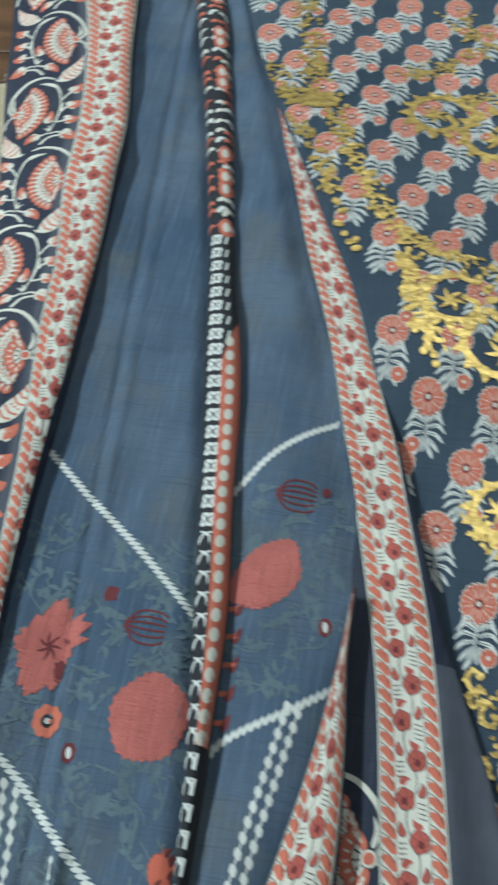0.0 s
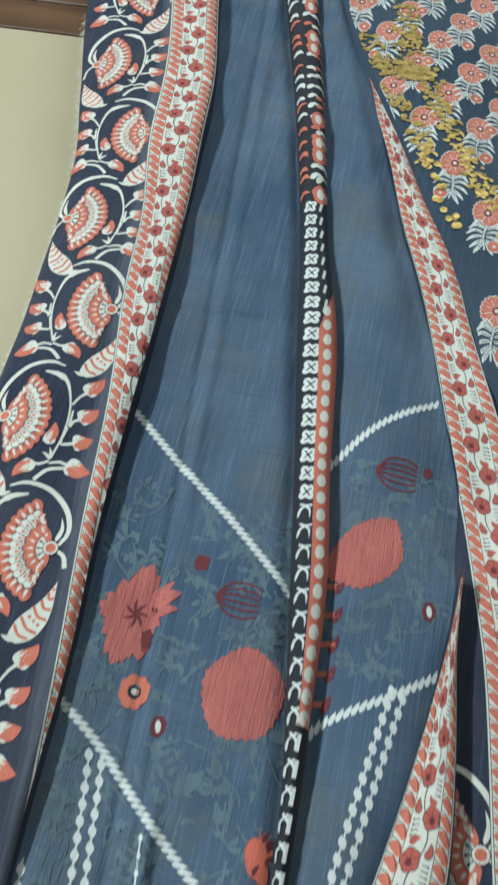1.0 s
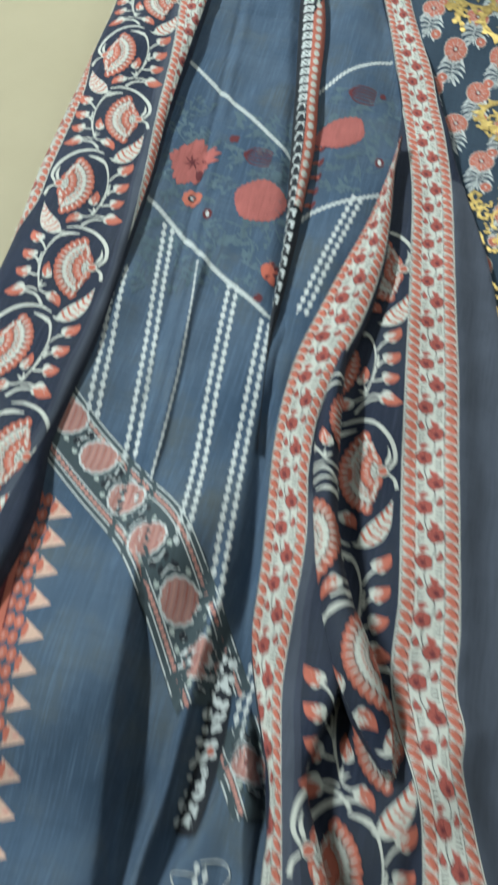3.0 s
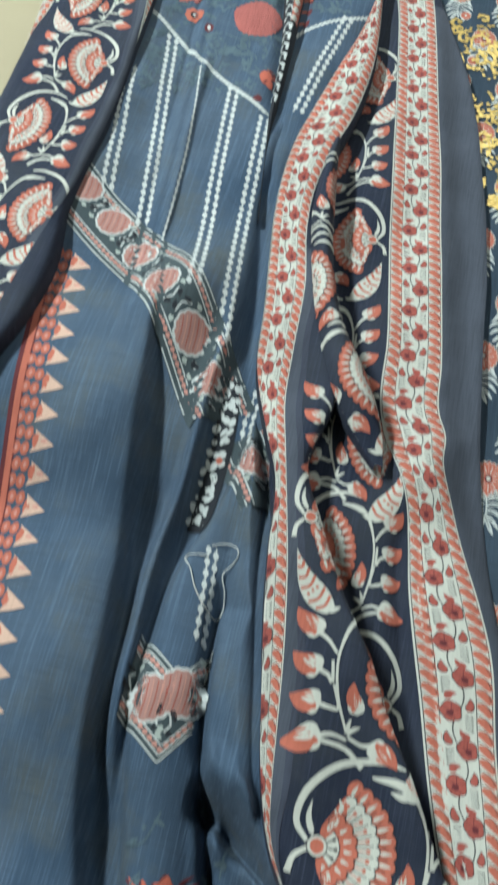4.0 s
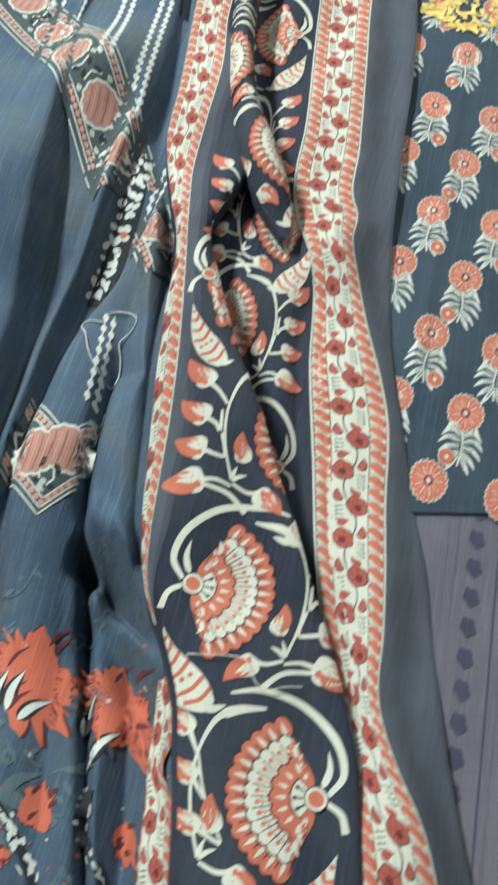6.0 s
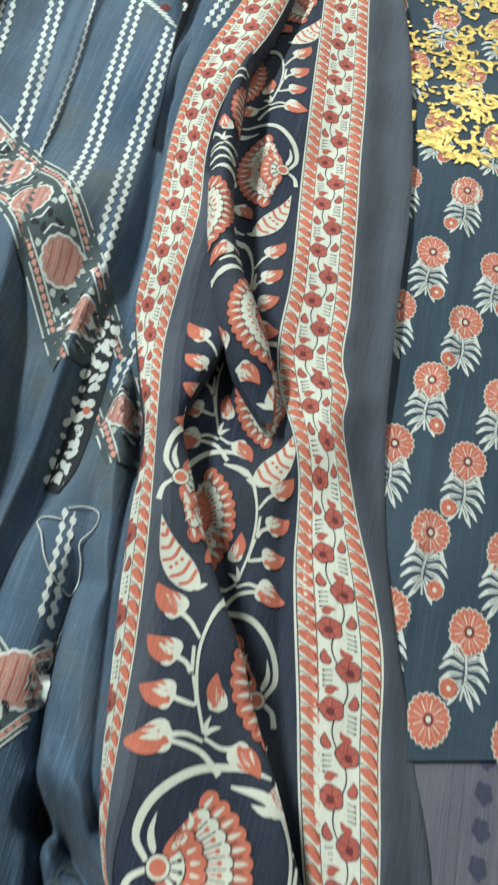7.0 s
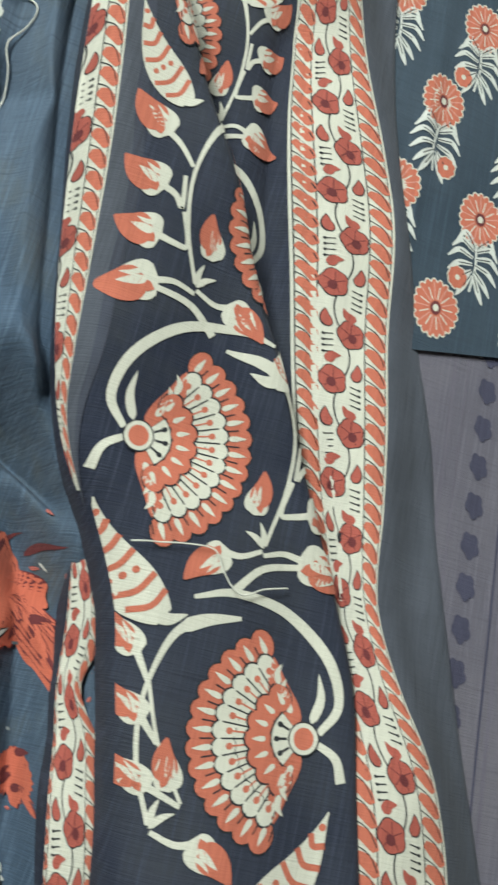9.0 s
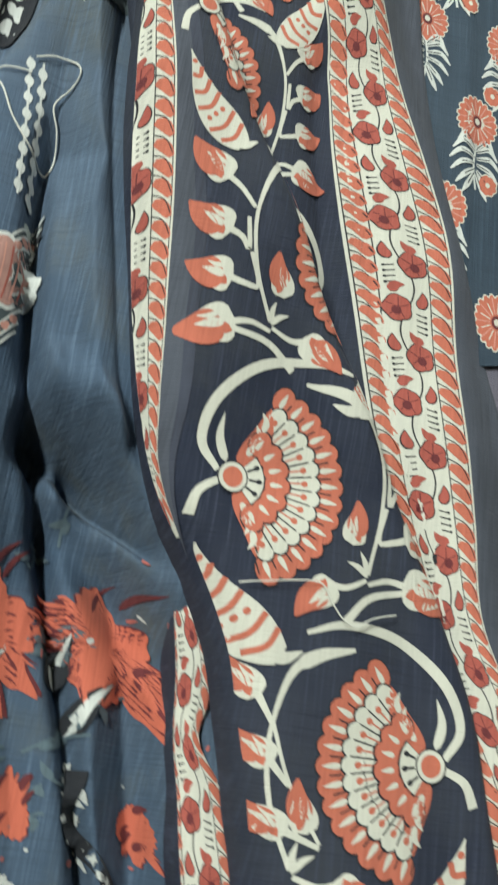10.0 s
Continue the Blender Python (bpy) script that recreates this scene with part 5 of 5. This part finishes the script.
# centre pleat: hourglass marks, dashes and a dotted red band
p = Print()
ys = np.arange(0.34, 1.17, 0.0125)
for y in ys:
    xl, xr = float(CL(y)), float(CR(y))
    w = xr - xl
    if y < 0.80:
        cx = xl + 0.32 * w
        r = 0.16 * w
        if y > 0.56:
            # bow-tie block with a black cross
            p.blob((cx + 0.04 * w, y), 0.24 * w, 0.0058, WHITE, 1, 0, lambda t: 0.62 + 0.38 * abs(math.sin(2 * t)), 28)
            for sg in (-1, 1):
                p.ribbon([(cx + 0.04 * w - 0.10 * w, y + sg * 0.0026), (cx + 0.04 * w + 0.10 * w, y - sg * 0.0026)], 0.0009, INKD, 2, 4)
            p.ribbon([(xl + 0.72 * w, y + 0.0042), (xl + 0.72 * w, y - 0.0036)], 0.0017, WHITE, 1, 4)
            continue
        for sg in (-1, 1):
            p.leaf((cx - r, y + sg * 0.0042), (cx + r, y - sg * 0.0042), 0.0016, WHITE, 1, 0.25, 0.2, 6)
        p.ribbon([(cx - r, y + 0.0045), (cx, y + 0.0034), (cx + r, y + 0.0045)], 0.0012, WHITE, 1, 6)
        p.ribbon([(xl + 0.60 * w, y + 0.0045), (xl + 0.60 * w, y - 0.0040)], 0.0019, WHITE, 1, 4)
        if 0.62 < y:
            p.leaf((xl + 0.70 * w, y - 0.003), (xl + 0.92 * w, y + 0.004), 0.0024, WHITE, 1, 0.1)
    else:
        rr = random.Random(int(y * 1e4))
        for q in (0.15, 0.6, 0.85):
            p.leaf((xl + q * w - 0.004, y + rr.uniform(-0.004, 0.004)), (xl + q * w + 0.004, y + rr.uniform(-0.004, 0.006)), 0.0042, (WHITE, CREAM, RED)[rr.randrange(3)], 1, 0.3, 0.2)
        if rr.random() < 0.35:
            p.blob((xl + 0.72 * w, y), 0.0055, 0.009, RED, 2, 0.2, scalloped(9, 0.1), 24)
            p.blob((xl + 0.72 * w, y), 0.0025, 0.005, CREAM, 3, 0.2, None, 12)
for y in np.arange(0.436, 0.72, 0.003):
    xl, xr = float(CL(y)), float(CR(y))
    w = xr - xl
    g = 1.0 if y < 0.68 else (0.72 - y) / 0.04
    cs = np.linspace(xr - 0.48 * w * g, xr, 9)
    p.add([(c, yy) for yy in (y, y + 0.0031) for c in cs], [[i, i + 1, i + 10, i + 9] for i in range(8)], RED, 2)
for y in np.arange(0.440, 0.70, 0.0112):
    xl, xr = float(CL(y)), float(CR(y))
    p.blob((xr - 0.26 * (xr - xl), y), 0.0026, 0.0042, CREAM, 3, 0, None, 14)
p.lay(pleat_sheet, "pleat_print", pleat, "black and white marks with a dotted red band")
p = Print()
for y in np.arange(0.452, 0.53, 0.016):
    x = float(CR(y))
    p.ribbon([(x - 0.001, y), (x + 0.007, y + 0.001)], 0.003, RED, 1, 4)
    p.leaf((x + 0.005, y - 0.004), (x + 0.008, y + 0.006), 0.004, MAROON, 1)
p.lay(right_sheet, "pleat_edge_print", right_panel, "red edge marks")

# frayed outer edge of the left border
rng = random.Random(77)
p = Print()
for k in range(420):
    y = rng.uniform(0.36, 1.0)
    x = float(L0(y)) + 0.001
    e = (x - rng.uniform(0.002, 0.007), y + rng.uniform(-0.005, 0.003))
    p.ribbon([(x, y), ((x + e[0]) / 2, (y + e[1]) / 2 + rng.uniform(-0.002, 0.002)), e], 0.00035, (CREAM, PINK, STEM)[k % 3], 1, 4)
V = np.concatenate(p.v)
hang = np.clip(float(0.0) + (L0(V[:, 1]) - V[:, 0]) * 0.5, 0, 0.01)
zz = left_sheet.z(np.maximum(V[:, 0], L0(V[:, 1])), V[:, 1]) - 0.001 - hang
tagged(link_mesh("fringe", np.stack([V[:, 0], V[:, 1], zz], 1).tolist(), p.f, [CREAM], left_border, "frayed thread ends"), kind="stuff")

# stray specks of the broken print
rng = random.Random(5)
p = Print()
for k in range(46):
    c = (rng.uniform(0.0, 0.11), rng.uniform(-0.40, -0.235))
    p.blob(c, rng.uniform(0.0006, 0.0018), rng.uniform(0.0006, 0.0022), CORAL if k % 3 else WHITE, 1, rng.uniform(0, 3), ragged(k, 5, 0.4), 10)
tagged(p.lay(mid_sheet, "speck_print", middle_panel, "small stray coral and white specks"), kind="stuff")


# ---- kurta: rosettes and gold ----
ROWS_K, ROWS_Y = (0, 6, 12, 20, 26), (-0.109, 0.186, 0.543, 0.897, 1.10)


def rosette(x, y, side, seed):
    rng = random.Random(seed)
    p = Print()
    rx, ry = 0.0106, 0.0132
    j = rng.uniform(-0.12, 0.12)
    p.blob((x, y), rx * 1.05, ry * 1.05, CREAM, 0, j, scalloped(20, 0.10), 60, 2)
    p.blob((x, y), rx, ry, RED, 1, j, scalloped(20, 0.14), 60, 3)
    for k in range(18):
        a = j + 2 * math.pi * k / 18
        r0, r1 = (0.30, 0.90) if k % 2 else (0.30, 0.74)
        p.ribbon([(x + rx * r0 * math.cos(a), y + ry * r0 * math.sin(a)), (x + rx * r1 * math.cos(a), y + ry * r1 * math.sin(a))], 0.00055, PINK if k % 2 else CREAM, 2, 3)
    p.blob((x, y), rx * 0.24, ry * 0.24, MAROON, 3, 0, None, 14)
    p.blob((x, y), rx * 0.13, ry * 0.13, CREAM, 4, 0, None, 10)
    if y < -0.09:
        return p.lay(kurta_sheet, "rosette_print", kurta_cloth, "red rosette print cut by the hem")
    # leafy stalk
    s = side
    p.ribbon([(x, y - ry), (x + s * 0.001, y - 0.024), (x - s * 0.0005, y - 0.036)], 0.0011, WHITE, 1, 8)
    for sg in (-1, 1):
        for k, (dy, ln, up) in enumerate(((0.002, 0.0095, 0.0030), (0.0, 0.0115, 0.0008), (-0.0035, 0.0128, -0.0010), (-0.0065, 0.0120, -0.0042), (-0.0095, 0.0095, -0.0075), (-0.0115, 0.0065, -0.0100))):
            f = (x + sg * 0.0006, y - ry - 0.003 + dy)
            m = (x + sg * ln * 0.6, f[1] + up + 0.0028)
            e = (x + sg * ln, f[1] + up - 0.0022)
            p.ribbon([f, m, e], lambda t: 0.0025 * math.sin(math.pi * (0.15 + 0.8 * t)) + 0.0002, WHITE, 1, 8)
            p.ribbon([f, m], 0.0005, INKD, 2, 4)
    c = (x - s * 0.0068, y - 0.0315)
    p.blob(c, 0.0052, 0.0060, CREAM, 1, 0, scalloped(9, 0.12), 26, 2)
    p.blob(c, 0.0047, 0.0054, RED, 2, 0, scalloped(9, 0.16), 26, 2)
    p.blob(c, 0.0012, 0.0014, CREAM, 3, 0, None, 8)
    return p.lay(kurta_sheet, "rosette_print", kurta_cloth, "red rosette print on a white leafy stalk")


for k in range(27):
    y = float(np.interp(k, ROWS_K, ROWS_Y))
    x0 = 0.197 - 0.0275 * k + 0.006 * float(step(6, 13, k))
    for m in range(-2, 24):
        x = x0 + 0.042 * m
        if y < 1.12 and float(HL(y)) + 0.006 < x < 0.36 and (y > 0.5 or x > float(GR(y)) - 0.018):
            rosette(x, y, 1 if k % 2 else -1, k * 40 + m)


def gold_print(name, label, build, rise=0.0009):
    p = Print()
    build(p)
    return tagged(p.lay(kurta_sheet, name, kurta_cloth, label, rise), kind="stuff")


def leafy_band(p, pts, width, seed, dense=1.0):
    rng = random.Random(seed)
    line = smooth_line(pts, 40)
    ln = np.linalg.norm(np.diff(line, axis=0), axis=1).sum()
    for i in range(int(ln / 0.0017 * dense)):
        q = line[rng.randrange(len(line))]
        c = np.array((q[0] + rng.uniform(-0.5, 0.5) * width, q[1] + rng.uniform(-0.004, 0.004)))
        a = rng.uniform(0, 6.28)
        e = c + rng.uniform(0.003, 0.007) * np.array((math.cos(a), math.sin(a)))
        p.leaf(c, e, rng.uniform(0.0020, 0.0038), GOLD, 1 + i % 3, 0.15, 0.2, 6)


def sequins(p, pts, n, spread, seed):
    rng = random.Random(seed)
    line = smooth_line(pts, 40)
    for i in range(n):
        q = line[rng.randrange(len(line))]
        p.blob((q[0] + rng.uniform(-spread, spread), q[1] + rng.uniform(-spread, spread)), 0.0026, 0.0030, GOLD, 3 + i % 3, 0, None, 10)


def curl(p, c, r, turn, hand, w=0.0022):
    pts = [(c[0] + r * (1 - 0.8 * t) * math.cos(turn + hand * 5.2 * t), c[1] + 1.15 * r * (1 - 0.8 * t) * math.sin(turn + hand * 5.2 * t)) for t in np.linspace(0, 1, 9)]
    p.ribbon(pts, lambda t: w * (0.5 + 0.9 * math.sin(math.pi * min(1, t + 0.1))), GOLD, 2, 24)
    p.blob(pts[-1], w * 0.9, w * 0.9, GOLD, 2, 0, None, 10)
    for k in (1, 3, 5):
        q = pts[k]
        p.leaf(q, (c[0] + 1.5 * (q[0] - c[0]), c[1] + 1.5 * (q[1] - c[1])), w * 1.5, GOLD, 3, 0.2 * hand, 0.2)


def scrolls(p, region, n, seed, r=(0.006, 0.011)):
    rng = random.Random(seed)
    for i in range(n):
        c = region(rng)
        curl(p, c, rng.uniform(*r), rng.uniform(0, 6.28), 1 if i % 2 else -1)


def paisley(p, c, s, turn):
    ct, st = math.cos(turn), math.sin(turn)
    at = lambda x, y: (c[0] + s * (x * ct - y * st), c[1] + s * (x * st + y * ct))
    p.ribbon([at(1, 0), at(0.6, 0.8), at(-0.4, 0.9), at(-1, 0.1), at(-0.5, -0.7), at(0.3, -0.6), at(0.2, 0.0)], s * 0.22, GOLD, 2, 40)
    for k in range(14):
        a = 6.28 * k / 14
        p.leaf(at(0.95 * math.cos(a), 0.85 * math.sin(a)), at(1.45 * math.cos(a + 0.2), 1.3 * math.sin(a + 0.2)), s * 0.30, GOLD, 1, 0.1, 0.2)
    for k in range(6):
        a = 6.28 * k / 6
        p.leaf(at(-0.2, 0.1), at(-0.2 + 0.5 * math.cos(a), 0.1 + 0.5 * math.sin(a)), s * 0.16, GOLD, 2, 0.1, 0.2)


gold_print("gold_neck_print", "gold foil neckline band", lambda p: (leafy_band(p, [(-0.112, 1.15), (-0.098, 1.088), (-0.081, 1.012), (-0.070, 0.958)], 0.022, 1, 2.2), leafy_band(p, [(-0.108, 0.99), (-0.098, 0.965), (-0.085, 0.945)], 0.02, 2, 2.0)))
gold_print("gold_sequin_print", "gold sequin dots along the neckline", lambda p: (sequins(p, [(-0.088, 0.952), (-0.072, 0.948), (-0.052, 0.949)], 60, 0.008, 3), sequins(p, [(-0.085, 0.93), (-0.060, 0.885), (-0.045, 0.855), (-0.030, 0.82), (-0.018, 0.795)], 34, 0.007, 4), sequins(p, [(0.012, 0.80), (0.020, 0.770), (0.028, 0.735), (0.042, 0.700)], 60, 0.005, 5)))
gold_print("gold_neck_print", "gold foil neckline band", lambda p: (leafy_band(p, [(-0.058, 0.945), (-0.040, 0.905), (-0.020, 0.865), (0.002, 0.826), (0.030, 0.80), (0.060, 0.795)], 0.016, 6, 2.6), leafy_band(p, [(-0.080, 0.925), (-0.055, 0.88), (-0.045, 0.845)], 0.012, 7, 1.3)))
gold_print("gold_paisley_print", "gold foil paisley motif", lambda p: (paisley(p, (0.030, 0.955), 0.024, 0.4), paisley(p, (0.075, 0.935), 0.026, 2.0), leafy_band(p, [(0.0, 1.0), (0.03, 1.02), (0.06, 1.05), (0.03, 1.09)], 0.03, 8, 2.0), leafy_band(p, [(0.04, 0.98), (0.08, 0.98), (0.12, 1.0)], 0.03, 18, 1.6)))
gold_print("gold_paisley_print", "gold foil paisley motif", lambda p: (paisley(p, (0.055, 0.755), 0.022, 0.9), paisley(p, (0.085, 0.720), 0.024, 2.4), leafy_band(p, [(0.022, 0.79), (0.03, 0.75), (0.045, 0.715)], 0.012, 9, 1.6), leafy_band(p, [(0.07, 0.79), (0.11, 0.78)], 0.03, 19, 1.6)))
gold_print("gold_paisley_print", "gold foil paisley motif", lambda p: (paisley(p, (0.096, 0.604), 0.020, 0.2), leafy_band(p, [(0.075, 0.60), (0.085, 0.585), (0.10, 0.57)], 0.014, 10, 1.5), paisley(p, (0.13, 0.66), 0.024, 1.2)))


def placket(rng):
    y = rng.uniform(0.285, 0.525)
    x0 = float(GR(y)) - 0.01
    return (rng.uniform(x0, x0 + 0.13), y)


gold_print("gold_scroll_print", "dense gold foil scrollwork of the placket", lambda p: (scrolls(p, placket, 95, 12), leafy_band(p, [(0.11, 0.50), (0.13, 0.42), (0.15, 0.34), (0.17, 0.29)], 0.05, 13, 1.8), leafy_band(p, [(0.136, 0.292), (0.15, 0.280), (0.170, 0.276), (0.20, 0.295), (0.24, 0.28)], 0.012, 14, 2.5)))

# ---- trouser cloth: woven bands ----
p = Print()
for x, w, m in ((0.207, 0.0018, LILAC), (0.213, 0.0010, LILAC), (0.236, 0.0010, INDIGO), (0.240, 0.0018, LILAC), (0.262, 0.0016, LILAC), (0.266, 0.001, INDIGO), (0.300, 0.002, LILAC)):
    p.ribbon([(x, 0.0), (x + 0.02, -0.58)], w, m, 1, 60)
p.lay(trouser_sheet, "woven_stripe", trouser_body, "thin woven stripes")
for k in range(34):
    y = -0.02 - 0.0165 * k
    x = 0.2235 + 0.0345 * -y
    for dx, dy, rx, turn in ((0.0, 0.0, 0.0046, 0.3), (0.038, 0.005, 0.0037, -0.3)):
        p = Print()
        p.blob((x + dx, y + dy), rx, rx * 1.28, INDIGO, 1, turn, scalloped(5, 0.25), 24)
        p.lay(trouser_sheet, "woven_flower", trouser_body, "small woven blue flower")


# ---- loose threads ----
def thread(name, pts, sheet, r, lift, label):
    line = smooth_line(pts, 60)
    z = sheet.z(line[:, 0], line[:, 1]) + lift + 0.0006 * np.abs(np.sin(np.arange(len(line)) * 0.4))
    line, z = np.stack(sheet.settle(line[:, 0], line[:, 1], z)[:2], 1), sheet.settle(line[:, 0], line[:, 1], z)[2]
    cu = bpy.data.curves.new(name, "CURVE")
    cu.dimensions, cu.bevel_depth, cu.bevel_resolution = "3D", r, 2
    sp = cu.splines.new("POLY")
    sp.points.add(len(line) - 1)
    for q, (x, y), h in zip(sp.points, line, z):
        q.co = (x, y, h, 1)
    cu.materials.append(THREAD)
    tmp = bpy.data.objects.new(name, cu)
    me = bpy.data.meshes.new_from_object(tmp)
    bpy.data.objects.remove(tmp)
    return tagged(new(name, me), label, "thread")


thread("loose_thread", [(-0.002, -0.062), (-0.0165, -0.0640), (-0.0110, -0.0730), (-0.0050, -0.0850), (0.0040, -0.0950), (0.0120, -0.0965), (0.0141, -0.0900), (0.0125, -0.0800), (0.0091, -0.0712), (0.0135, -0.0630), (0.0150, -0.0560), (0.0115, -0.0520), (0.0040, -0.0528), (-0.0019, -0.0552)], mid_sheet, 0.00035, 0.0012, "loose white thread curled on the blue dupatta cloth")
thread("loose_thread", [(0.096, -0.240), (0.106, -0.238), (0.116, -0.236), (0.124, -0.236), (0.129, -0.243), (0.136, -0.248), (0.144, -0.244), (0.153, -0.241)], over_sheet, 0.00028, 0.0026, "fine loose white thread lying across the printed border")
